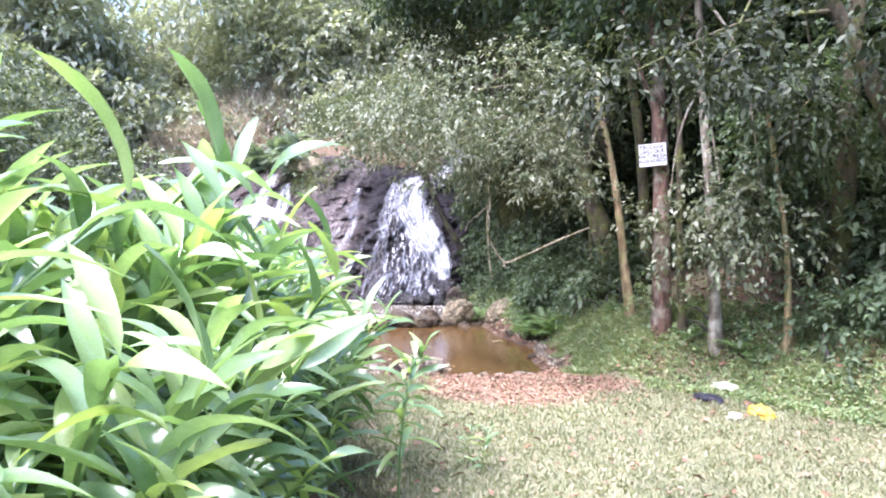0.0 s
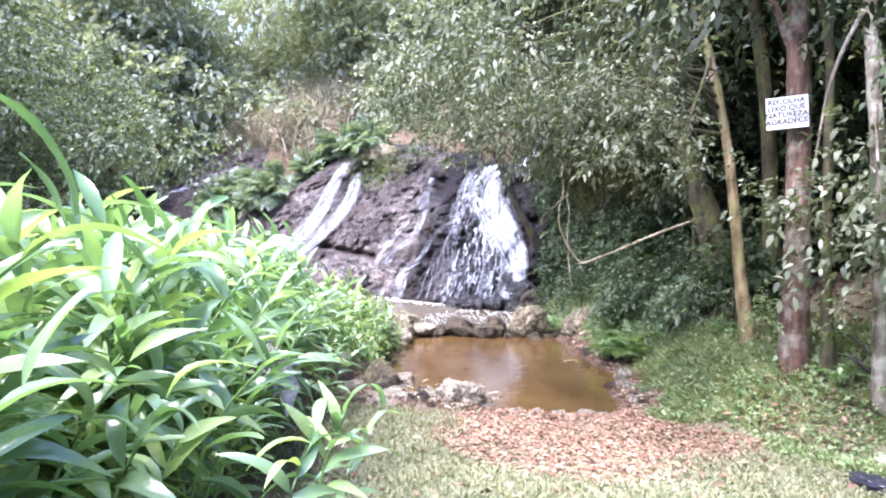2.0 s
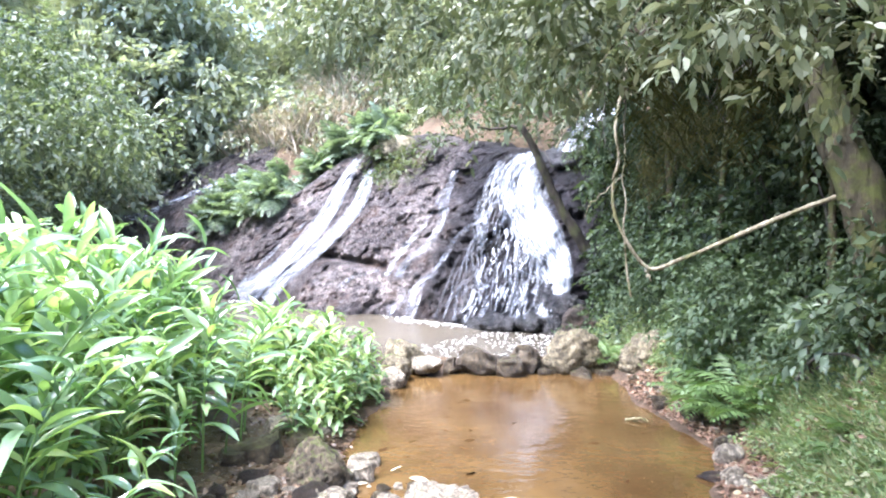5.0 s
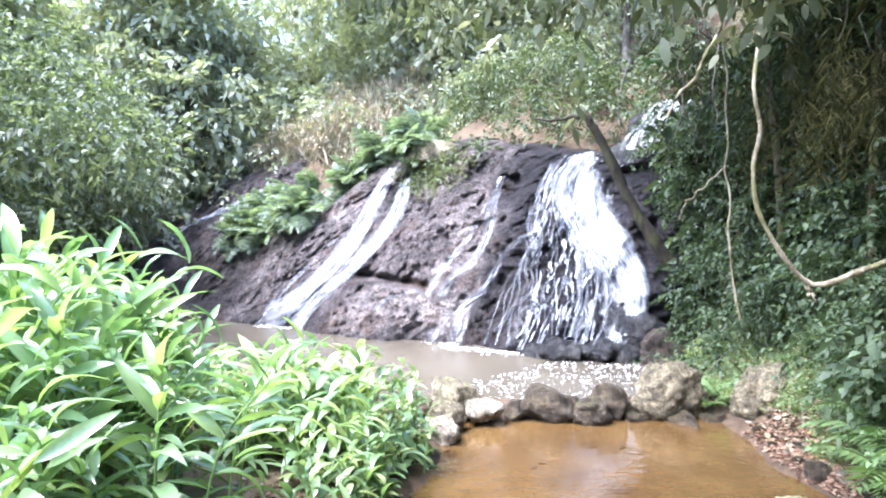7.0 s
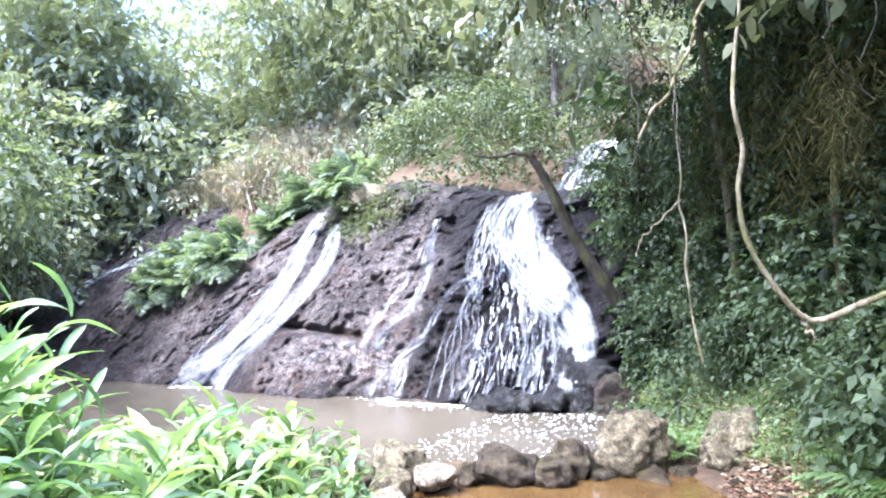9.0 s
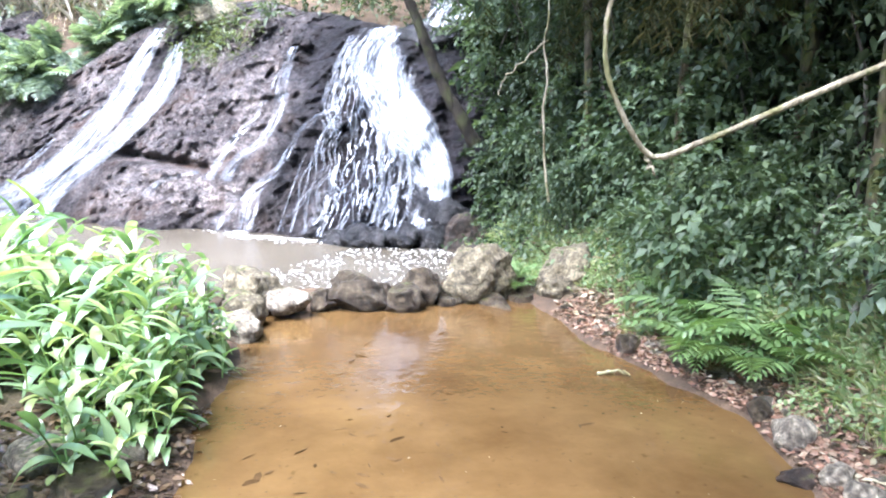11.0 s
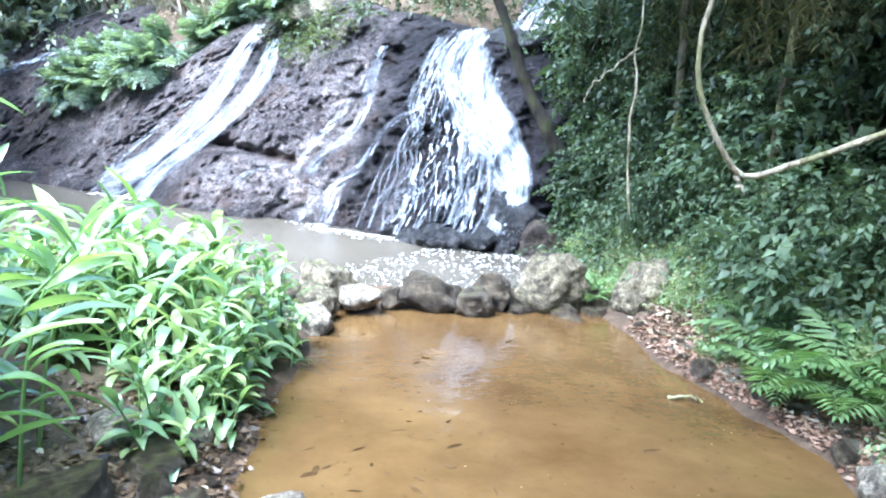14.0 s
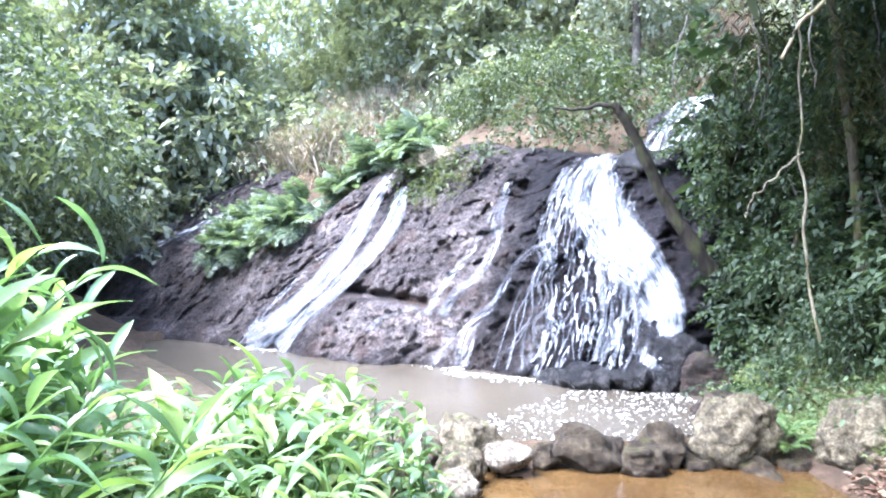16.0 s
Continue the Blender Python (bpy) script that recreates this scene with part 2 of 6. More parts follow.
def cliff_mat():
    """Purple-brown rock, dark and wet towards the main fall, with strata and mossy stains."""
    m, t, b = shader("cliff_rock")
    v = coords(t)
    big, fine, grit = noise_tex(t, v, 1.1, 6), noise_tex(t, v, 9, 10, 0.8), noise_tex(t, v, 24, 7, 0.75)
    col = ramp(t, big, [(0.32, (0.075, 0.065, 0.065)), (0.5, (0.22, 0.195, 0.19)), (0.66, (0.47, 0.43, 0.41))])
    streak = noise_tex(t, coords(t, (3.2, 0.5, 0.5), (0, 0, 0)), 2.2, 6)
    col = mix(t, "MULTIPLY", 0.75, col, ramp(t, fine, [(0.34, (0.3, 0.28, 0.3)), (0.5, (0.85, 0.83, 0.83)), (0.66, (1.7, 1.66, 1.62))]))
    col = mix(t, "MULTIPLY", 0.5, col, ramp(t, streak, [(0.35, (0.45, 0.42, 0.45)), (0.6, (1.1, 1.1, 1.1))]))
    col = mix(t, "MULTIPLY", 0.85, col, ramp(t, grit, [(0.4, (0.28, 0.26, 0.27)), (0.5, (0.95, 0.94, 0.93)), (0.61, (2.1, 2.05, 2.0))]))
    cells = t.nodes.new("ShaderNodeTexVoronoi")
    cells.inputs["Scale"].default_value = 5.5
    t.links.new(coords(t, (0.7, 0.7, 1.7), (0, 14, 0)), cells.inputs["Vector"])
    col = mix(t, "MULTIPLY", 0.7, col, ramp(t, cells.outputs["Color"], [(0.15, (0.5, 0.48, 0.5)), (0.5, (1.0, 0.97, 0.95)), (0.85, (1.5, 1.42, 1.36))]))
    rust = noise_tex(t, coords(t), 1.7, 5)
    col = mix(t, "MIX", ramp(t, rust, [(0.54, (0, 0, 0)), (0.68, (0.6, 0.6, 0.6))]), col, (0.22, 0.135, 0.095))
    # glints of the wet rock, painted as pale flecks in the colour
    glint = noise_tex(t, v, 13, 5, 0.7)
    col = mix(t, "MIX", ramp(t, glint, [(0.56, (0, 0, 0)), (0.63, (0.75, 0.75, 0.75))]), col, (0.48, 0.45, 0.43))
    wetness = t.nodes.new("ShaderNodeAttribute")
    wetness.attribute_name = "wet"
    col = mix(t, "MULTIPLY", wetness.outputs["Fac"], col, (0.1, 0.1, 0.125))
    crack = t.nodes.new("ShaderNodeTexVoronoi")
    crack.feature = "DISTANCE_TO_EDGE"
    crack.inputs["Scale"].default_value = 2.6
    t.links.new(v, crack.inputs["Vector"])
    col = mix(t, "MULTIPLY", 0.5, col, ramp(t, crack.outputs["Distance"], [(0.0, (0.4, 0.38, 0.38)), (0.05, (1, 1, 1))]))
    t.links.new(col, b.inputs["Base Color"])
    rg = ramp(t, wetness.outputs["Fac"], [(0.0, (0.4, 0.4, 0.4)), (0.8, (0.5, 0.5, 0.5))])
    t.links.new(rg, b.inputs["Roughness"])
    b.inputs["Specular IOR Level"].default_value = 0.35
    bump(t, b, mix(t, "ADD", 0.5, mix(t, "ADD", 0.9, fine, grit), cells.outputs["Distance"]), 1.0, 0.22)
    return m


M_CLIFF = cliff_mat()


def ground_mat():
    m, t, b = shader("ground_soil")
    v = coords(t)
    big, mid, fine = noise_tex(t, v, 0.9, 5), noise_tex(t, v, 9, 6), noise_tex(t, v, 70, 5)
    grass = ramp(t, mid, [(0.3, (0.15, 0.15, 0.08)), (0.7, (0.28, 0.26, 0.15))])
    soil = ramp(t, mid, [(0.3, (0.055, 0.034, 0.019)), (0.7, (0.15, 0.096, 0.056))])
    bare = t.nodes.new("ShaderNodeAttribute")
    bare.attribute_name = "bare"
    col = mix(t, "MIX", bare.outputs["Fac"], grass, soil)
    col = mix(t, "MULTIPLY", 0.6, col, ramp(t, fine, [(0.3, (0.45, 0.45, 0.45)), (0.7, (1.3, 1.3, 1.3))]))
    col = mix(t, "MULTIPLY", 0.4, col, ramp(t, big, [(0.3, (0.6, 0.6, 0.6)), (0.7, (1.2, 1.2, 1.2))]))
    t.links.new(col, b.inputs["Base Color"])
    b.inputs["Roughness"].default_value = 0.95
    bump(t, b, fine, 0.8, 0.03)
    return m


M_GROUND = ground_mat()


def pool_mat(name, low, high, scale, wave, rough):
    """Silty water: the silt colours it, the surface mirrors."""
    m, t, b = shader(name)
    v = coords(t)
    silt = noise_tex(t, v, scale, 5)
    col = ramp(t, silt, [(0.3, low), (0.7, high)])
    specks = noise_tex(t, v, scale * 9, 3)
    col = mix(t, "MULTIPLY", 0.5, col, ramp(t, specks, [(0.27, (0.4, 0.36, 0.3)), (0.36, (1, 1, 1))]))
    t.links.new(col, b.inputs["Base Color"])
    b.inputs["Roughness"].default_value = rough
    b.inputs["IOR"].default_value = 1.33
    bump(t, b, noise_tex(t, coords(t), wave, 3), 0.17, 0.03)
    return m


M_POOL = pool_mat("muddy_water", (0.06, 0.032, 0.0112), (0.12, 0.072, 0.027), 1.5, 8, 0.03)
M_UPPER = pool_mat("grey_brown_water", (0.075, 0.062, 0.044), (0.115, 0.098, 0.07), 0.8, 9, 0.25)


def fall_mat(name, holes, density, web=False, tones=(0.2, 0.56), grain=(17, 2.6), soft=0.27, body=0.3):
    """Falling water: fine white threads with clear gaps that run along the flow."""
    m, t, b = shader(name)
    uv = t.nodes.new("ShaderNodeUVMap")
    uv.uv_map = "flow"
    rim = t.nodes.new("ShaderNodeUVMap")
    rim.uv_map = "rim"
    sep = t.nodes.new("ShaderNodeSeparateXYZ")
    t.links.new(rim.outputs[0], sep.inputs[0])

    def threads(across, along, detail, bend):
        mp = t.nodes.new("ShaderNodeMapping")
        mp.inputs["Scale"].default_value = (across, along, 1)
        t.links.new(uv.outputs[0], mp.inputs[0])
        n = node(t, "ShaderNodeTexNoise", Scale=1.0, Detail=detail, Roughness=0.6, Distortion=bend)
        t.links.new(mp.outputs[0], n.inputs["Vector"])
        return n.outputs["Fac"]

    thread = threads(grain[0], grain[1], 4, 0.35)
    fine = ramp(t, thread, [(holes, (0, 0, 0)), (holes + soft, (1, 1, 1))])
    clump = ramp(t, threads(6, 1.3, 4, 0.9), [(body, (0, 0, 0)), (body + 0.22, (1, 1, 1))])
    edge = ramp(t, sep.outputs["X"], [(0.0, (0, 0, 0)), (0.3, (1, 1, 1)), (0.7, (1, 1, 1)), (1.0, (0, 0, 0))])
    if web:
        w = threads(8, 1.3, 3, 1.2)
        net = ramp(t, w, [(0.475, (0, 0, 0)), (0.495, (1, 1, 1)), (0.505, (1, 1, 1)), (0.525, (0, 0, 0))])
        fine = mix(t, "LIGHTEN", 1.0, mix(t, "MULTIPLY", 1.0, mix(t, "MULTIPLY", 1.0, fine, clump), (0.35, 0.35, 0.35)), net)
        clump = ramp(t, threads(5, 1.2, 3, 0.6), [(0.3, (0, 0, 0)), (0.5, (1, 1, 1))])
    a = mix(t, "MULTIPLY", density, fine, clump)
    ragged = mix(t, "ADD", 1.0, edge, mix(t, "MULTIPLY", 1.0, threads(20, 2.5, 4, 0.6), (1.3, 1.3, 1.3)))
    a = mix(t, "MULTIPLY", 1.0, a, ramp(t, mix(t, "MULTIPLY", 1.0, ragged, (0.5, 0.5, 0.5)), [(0.3, (0, 0, 0)), (0.66, (1, 1, 1))]))
    a = mix(t, "MULTIPLY", 1.0, a, ramp(t, edge, [(0.0, (0, 0, 0)), (0.15, (1, 1, 1))]))
    tone = mix(t, "MULTIPLY", 0.85, ramp(t, threads(26, 2.4, 4, 0.6), [(0.35, (tones[0], tones[0] * 1.1, tones[0] * 1.3)), (0.62, (tones[1], tones[1] * 1.03, tones[1] * 1.1))]), ramp(t, threads(8, 1.6, 3, 0.4), [(0.36, (0.5, 0.54, 0.6)), (0.56, (1, 1, 1))]))
    t.links.new(tone, b.inputs["Base Color"])
    b.inputs["Roughness"].default_value = 0.4
    bump(t, b, thread, 0.4, 0.02)
    clear = t.nodes.new("ShaderNodeBsdfTransparent")
    ms = t.nodes.new("ShaderNodeMixShader")
    t.links.new(a, ms.inputs[0])
    t.links.new(clear.outputs[0], ms.inputs[1])
    t.links.new(b.outputs[0], ms.inputs[2])
    t.links.new(ms.outputs[0], t.nodes["Material Output"].inputs[0])
    return m


M_FALL = fall_mat("white_fall", 0.3, 0.97, tones=(0.16, 0.5), grain=(22, 1.6), soft=0.42, body=0.28)
M_POUR = fall_mat("solid_white_fall", 0.26, 0.97, tones=(0.24, 0.58), grain=(18, 1.5), soft=0.42, body=0.25)
M_SPRAY = fall_mat("white_strand", 0.4, 0.75, grain=(24, 1.3), soft=0.5)
M_THIN = fall_mat("thin_fall", 0.64, 0.42, True, grain=(26, 2.0))
M_STRAND = fall_mat("strand_fall", 0.46, 0.72, grain=(34, 2.8))
M_CHUTE = fall_mat("foaming_chute", 0.4, 0.95, tones=(0.35, 0.68))
M_FOAM = plain("foam", (0.8, 0.8, 0.78), 0.6, 0.05)

# ---- mesh helpers ----
rng = np.random.default_rng(7)


def np_mesh(name, verts, faces, mat, smooth=False):
    verts, faces = np.asarray(verts, np.float32), np.asarray(faces, np.int32)
    me = bpy.data.meshes.new(name)
    me.vertices.add(len(verts))
    me.vertices.foreach_set("co", verts.ravel())
    me.loops.add(faces.size)
    me.loops.foreach_set("vertex_index", faces.ravel())
    me.polygons.add(len(faces))
    me.polygons.foreach_set("loop_start", np.arange(len(faces), dtype=np.int32) * faces.shape[1])
    if smooth:
        me.polygons.foreach_set("use_smooth", np.ones(len(faces), bool))
    me.materials.append(mat)
    me.update(calc_edges=True)
    return me


def child(name, me, parent, label="", m=None):
    ob = new(name, me)
    ob.parent = parent
    if m is not None:
        ob.matrix_basis = m
    if label:
        ob["label"] = label
    return ob


def grid_faces(rows, cols, wrap=False):
    i = np.arange(rows - 1)[:, None]
    j = np.arange(cols if wrap else cols - 1)[None, :]
    k = (j + 1) % cols
    return np.stack([i * cols + j, i * cols + k, (i + 1) * cols + k, (i + 1) * cols + j], -1).reshape(-1, 4)


def spline(points, n):
    """A smooth line of n points through the given ones (Catmull-Rom)."""
    p = np.array(points, float)
    p = np.vstack([2 * p[0] - p[1], p, 2 * p[-1] - p[-2]])
    u = np.linspace(0, len(p) - 3 - 1e-6, n)
    i = u.astype(int)
    f = (u - i)[:, None]
    a, b, c, d = p[i], p[i + 1], p[i + 2], p[i + 3]
    return 0.5 * (2 * b + (c - a) * f + (2 * a - 5 * b + 4 * c - d) * f**2 + (3 * b - a - 3 * c + d) * f**3)


def tube(points, r0, r1, n=24, seg=9, rough=0.08, flare=0.0):
    """A tapered, uneven round stem along a line: verts and faces."""
    p = spline(points, n)
    d = np.gradient(p, axis=0)
    d /= np.linalg.norm(d, axis=1)[:, None]
    up = np.where(np.abs(d[:, 2:3]) > 0.9, np.array([[1.0, 0, 0]]), np.array([[0, 0, 1.0]]))
    a = np.cross(d, up)
    a /= np.linalg.norm(a, axis=1)[:, None]
    b = np.cross(d, a)
    s = np.linspace(0, 1, n)
    r = r0 + (r1 - r0) * s + flare * np.exp(-s * n / 2.5)
    th = np.arange(seg) * 2 * np.pi / seg
    rr = r[:, None] * (1 + rough * (rng.random((n, seg)) - 0.5) * 2)
    v = p[:, None] + rr[..., None] * (np.cos(th)[None, :, None] * a[:, None] + np.sin(th)[None, :, None] * b[:, None])
    return v.reshape(-1, 3), grid_faces(n, seg, True)


def join(parts):
    verts, faces, off = [], [], 0
    for v, f in parts:
        verts.append(v)
        faces.append(f + off)
        off += len(v)
    return np.vstack(verts), np.vstack(faces)


def unit(v):
    return v / np.maximum(np.linalg.norm(v, axis=-1, keepdims=True), 1e-9)


def leaf_blades(base, way, length, width, fold=0.25, droop=0.25, fine=False):
    """Folded four-cornered leaves: verts and triangles."""
    n = len(base)
    way = unit(way)
    side = unit(np.cross(way, np.array([0, 0, 1.0]) + 0.5 * rng.normal(size=(n, 3))))
    top = np.cross(side, way)
    L, w = length[:, None], (length * width)[:, None]
    if fine:
        drop = np.array([0, 0, 1.0]) * L * droop
        a, c = base + way * L * 0.3 - drop * 0.12, base + way * L * 0.68 - drop * 0.5
        tip = base + way * L - drop
        v = np.stack([base, a + side * w * 0.85 + top * w * fold, c + side * w * 0.8 + top * w * fold, tip, c - side * w * 0.8 + top * w * fold, a - side * w * 0.85 + top * w * fold], 1).reshape(-1, 3)
        k = np.arange(n)[:, None] * 6
        return v, np.concatenate([k + np.array([[0, 1, 5]]), k + np.array([[1, 2, 5]]), k + np.array([[2, 4, 5]]), k + np.array([[2, 3, 4]])])
    mid = base + way * L * 0.45
    tip = base + way * L - np.array([0, 0, 1.0]) * L * droop
    v = np.stack([base, mid + side * w + top * w * fold, tip, mid - side * w + top * w * fold], 1).reshape(-1, 3)
    k = np.arange(n)[:, None] * 4
    f = np.concatenate([k + np.array([[0, 1, 2]]), k + np.array([[0, 2, 3]])])
    return v, f


def sprigs(centres, ways, reach, per, leaf, width=0.28, droop=0.5, fine=False):
    """Twigs with leaves to both sides: verts and triangles."""
    n = len(centres)
    ways = unit(ways)
    u = np.linspace(0.1, 1, per)[None, :, None]
    L = (reach * (0.6 + 0.8 * rng.random(n)))[:, None, None]
    pos = centres[:, None] + ways[:, None] * L * u - np.array([0, 0, 1.0]) * L * droop * u**2
    side = unit(np.cross(ways, rng.normal(size=(n, 3))))[:, None]
    sign = np.where(np.arange(per) % 2, 1, -1)[None, :, None]
    way = ways[:, None] * 0.7 + side * sign * 0.8 + rng.normal(size=(n, per, 3)) * 0.35 - np.array([0, 0, 0.25])
    ln = leaf * (0.6 + 0.8 * rng.random(n * per))
    return leaf_blades(pos.reshape(-1, 3), way.reshape(-1, 3), ln, width, 0.25, 0.25, fine)


def in_blob(n, c, r, shell=0.45):
    """Points in an uneven ellipsoid, denser towards its outside."""
    d = unit(rng.normal(size=(n, 3)))
    lump = 1 + 0.22 * np.sin(d[:, 0] * 5 + c[0] * 3) * np.cos(d[:, 1] * 4 + c[1]) + 0.15 * np.sin(d[:, 2] * 7 + c[2])
    q = (shell + (1 - shell) * rng.random(n) ** 0.6) * lump
    return np.array(c) + d * q[:, None] * np.array(r), d


def in_sky_gap(p):
    """The opening between the crowns above the upper cascade, through which the sky shows, and holes added in the far
    woods to stand for pale haze.
    """
    a = np.degrees(np.arctan2(p[:, 0] + 0.35, p[:, 1] + 2.1))
    e = np.degrees(np.arctan2(p[:, 2] - 1.5, np.hypot(p[:, 0] + 0.35, p[:, 1] + 2.1)))
    # mottled holes that let sky through in place of haze
    far = (p[:, 1] > 12.0) & (((a + 11.5) / 5.0) ** 2 + ((e - 20.0) / 3.6) ** 2 < 1) & (np.sin(a * 5 + e * 2) + np.sin(e * 7 - a * 3) > -0.5)
    return far | (p[:, 1] > 0.0) & (((a - 22.5) / 2.0) ** 2 + ((e - 16.0) / 2.4) ** 2 < 1 + 0.5 * np.sin(a * 7 + e * 5))


def foliage(blobs, per_m2, reach, per, leaf, width=0.28, droop=0.5, fine=False, clump=2.2):
    """Sprigs gathered in many small clumps over each leafy mass, with gaps between them."""
    out = []
    for x, y, z, rx, ry, rz in blobs:
        area = 4 * np.pi * ((rx * ry) ** 1.6 / 3 + (rx * rz) ** 1.6 / 3 + (ry * rz) ** 1.6 / 3) ** (1 / 1.6)
        n = max(6, int(area * per_m2))
        mid, d = in_blob(max(5, int(area * clump)), (x, y, z), (rx, ry, rz))
        pick = rng.integers(len(mid), size=n)
        size = 0.2 / math.sqrt(clump) * (0.6 + 0.8 * rng.random(len(mid)))
        off = rng.normal(size=(n, 3)) * np.array([1, 1, 0.75]) * size[pick][:, None]
        way = d[pick] * 0.5 + unit(off) * 0.9 + np.array([0, 0, 0.1]) + 0.35 * rng.normal(size=(n, 3))
        at = mid[pick] + off
        keep = ~in_sky_gap(at)
        if keep.any():
            out.append(sprigs(at[keep], way[keep], reach, per, leaf, width, droop, fine))
    return join(out)


def limb_to(start, end, r0, r1, sag=0.12):
    a, b = np.array(start, float), np.array(end, float)
    m = (a + b) / 2 + np.array([0, 0, np.linalg.norm(b - a) * sag]) + rng.normal(size=3) * 0.05 * np.linalg.norm(b - a)
    return tube([a, m, b], r0, r1, 14, 7)


def tree(name, label, trunk, r0, r1, blobs, bark, leafmat, density=40, reach=0.4, per=9, leaf=0.09, width=0.28, droop=0.5, flare=0.05, limbs=True, fine=False, limb_bark=None):
    """A tree: trunk, a limb to each leafy mass, crown."""
    x, y, z = trunk[0]
    trunk = [(x, y, min(z, float(land(x, y))) - 0.15)] + trunk[1:]
    base = np.array(trunk[0], float)
    root = tagged(new(name), label, "tree")
    root.matrix_basis = Matrix.Translation(base)
    v, f = tube(trunk, r0, r1, 30, 10, 0.1, flare)
    child("trunk", np_mesh("trunk", v - base, f, bark, True), root)
    top = spline(trunk, 30)
    if limbs:
        for i, q in enumerate(blobs):
            start = top[min(29, 18 + (i * 5) % 11)]
            v, f = limb_to(start, q[:3], r1 * 0.5, r1 * 0.12)
            child("branch", np_mesh("branch", v - base, f, limb_bark or bark, True), root)
    if blobs:
        v, f = foliage(blobs, density, reach, per, leaf, width, droop, fine)
        child("crown", np_mesh("crown", v - base, f, leafmat), root)
    return root


def rock_mesh(name, size, mat, seed, detail=3, jag=0.22, flat=0.0, slab=False, chip=0.0):
    bm = bmesh.new()
    bmesh.ops.create_icosphere(bm, subdivisions=detail, radius=1)
    o = Vector((seed * 7.3, seed * 3.1, seed * 1.7))
    r = random.Random(seed)
    cuts = [(Vector((r.gauss(0, 1), r.gauss(0, 1), r.gauss(0, 0.8))).normalized(), r.uniform(0.62, 0.86)) for _ in range(11)]
    if slab:
        cuts += [(Vector(n).normalized(), d) for n, d in (((0.12, 0.05, 1), 0.5), ((1, 0.2, 0.15), 0.64), ((-0.8, 0.5, 0.2), 0.66), ((0.2, -1, 0.2), 0.66), ((-0.1, 1, 0.25), 0.68))]
    for q in bm.verts:
        c = q.co.copy()
        for n, d in cuts:
            over = c.dot(n) - d
            if over > 0:
                c -= n * over * 0.92
        c *= 1.18
        k = 1 + jag * noise.fractal(q.co * 1.2 + o, 1.0, 2.0, 3) + jag * 0.4 * noise.fractal(q.co * 3.5 + o, 0.7, 2.2, 5)
        c *= k
        if chip:
            c += c.normalized() * chip * (noise.fractal(q.co * 6 + o, 0.7, 2.1, 4) - 1.6 * max(0, 0.12 - abs(noise.noise(q.co * 2.6 + o))))
        if flat and c.z < -flat:
            c.z = -flat + (c.z + flat) * 0.2
        q.co = Vector((c.x * size[0], c.y * size[1], c.z * size[2]))
    for face in bm.faces:
        face.smooth = True
    me = bpy.data.meshes.new(name)
    bm.to_mesh(me)
    bm.free()
    me.materials.append(mat)
    return me


# ---- the lie of the land ----
FOOT = np.array([0.18, 10.2])          # foot of the cliff at its middle
ALONG = np.array([0.78, -0.625])       # along the cliff, to the right
BACK = np.array([0.625, 0.78])         # into the hill
UPPER = 0.13                           # level of the upper pool
S_TOP = [-14, -12.2, -11, -9, -8, -6.9, -6.3, -5.7, -5.2, -4.7, -3.9, -2.8, -1.4, -0.2, 0.65, 1.4, 2.4, 3.4, 6]
Z_TOP = [1.8, 2.3, 3.9, 4.2, 4.2, 3.4, 2.3, 2.5, 3.0, 3.5, 3.9, 4.15, 3.95, 3.6, 3.4, 3.15, 2.9, 2.8, 2.6]
POOL = [(0.0, 5.8), (-0.1, 4.7), (-0.3, 3.7), (-0.36, 3.1), (-0.3, 2.8), (-0.3, 2.5), (-0.26, 2.22), (-0.08, 2.02), (0.12, 1.92), (0.35, 1.72), (0.62, 1.58), (1.0, 1.45), (1.5, 1.42), (1.78, 1.5),
        (1.88, 1.85), (2.0, 2.3), (2.22, 2.75), (2.38, 3.15), (2.36, 3.7), (2.3, 4.3), (2.38, 5.0), (2.5, 5.9), (1.2, 6.0)]
UPPER_POOL = [(2.75, 8.3), (2.55, 6.6), (2.45, 6.15), (1.2, 6.12), (0.0, 6.12), (-0.8, 6.3), (-2.0, 7.4), (-3.2, 9.4), (-5.2, 12.2), (-6.2, 14.6), (-5.0, 15.6), (0.6, 10.8), (2.6, 9.3)]


def signed_distance(x, y, poly):
    """Distance to a closed outline, negative inside."""
    p = np.array(poly)
    q = np.roll(p, -1, 0)
    d = np.full(x.shape, 1e9)
    inside = np.zeros(x.shape, bool)
    for a, b in zip(p, q):
        e = b - a
        t = np.clip(((x - a[0]) * e[0] + (y - a[1]) * e[1]) / (e @ e), 0, 1)
        d = np.minimum(d, np.hypot(x - a[0] - t * e[0], y - a[1] - t * e[1]))
        hit = ((a[1] > y) != (b[1] > y)) & (x < (b[0] - a[0]) * (y - a[1]) / (b[1] - a[1] + 1e-12) + a[0])
        inside ^= hit
    return np.where(inside, -d, d)


def wobble(x, y, f):
    return np.sin(x * f + 1.3 * np.sin(y * f * 0.7)) * np.cos(y * f * 1.1 + 0.9 * np.sin(x * f * 0.6))


def bank_toe(y):
    return np.interp(y, [-30, -8, -4, -1.5, -0.5, 0, 0.8, 1.4, 2, 3.2, 5, 6, 8.3, 10, 14], [10, 6.8, 4.6, 3.2, 2.85, 2.5, 2.15, 2.0, 2.3, 2.55, 2.6, 2.75, 2.9, 3.6, 5.0])


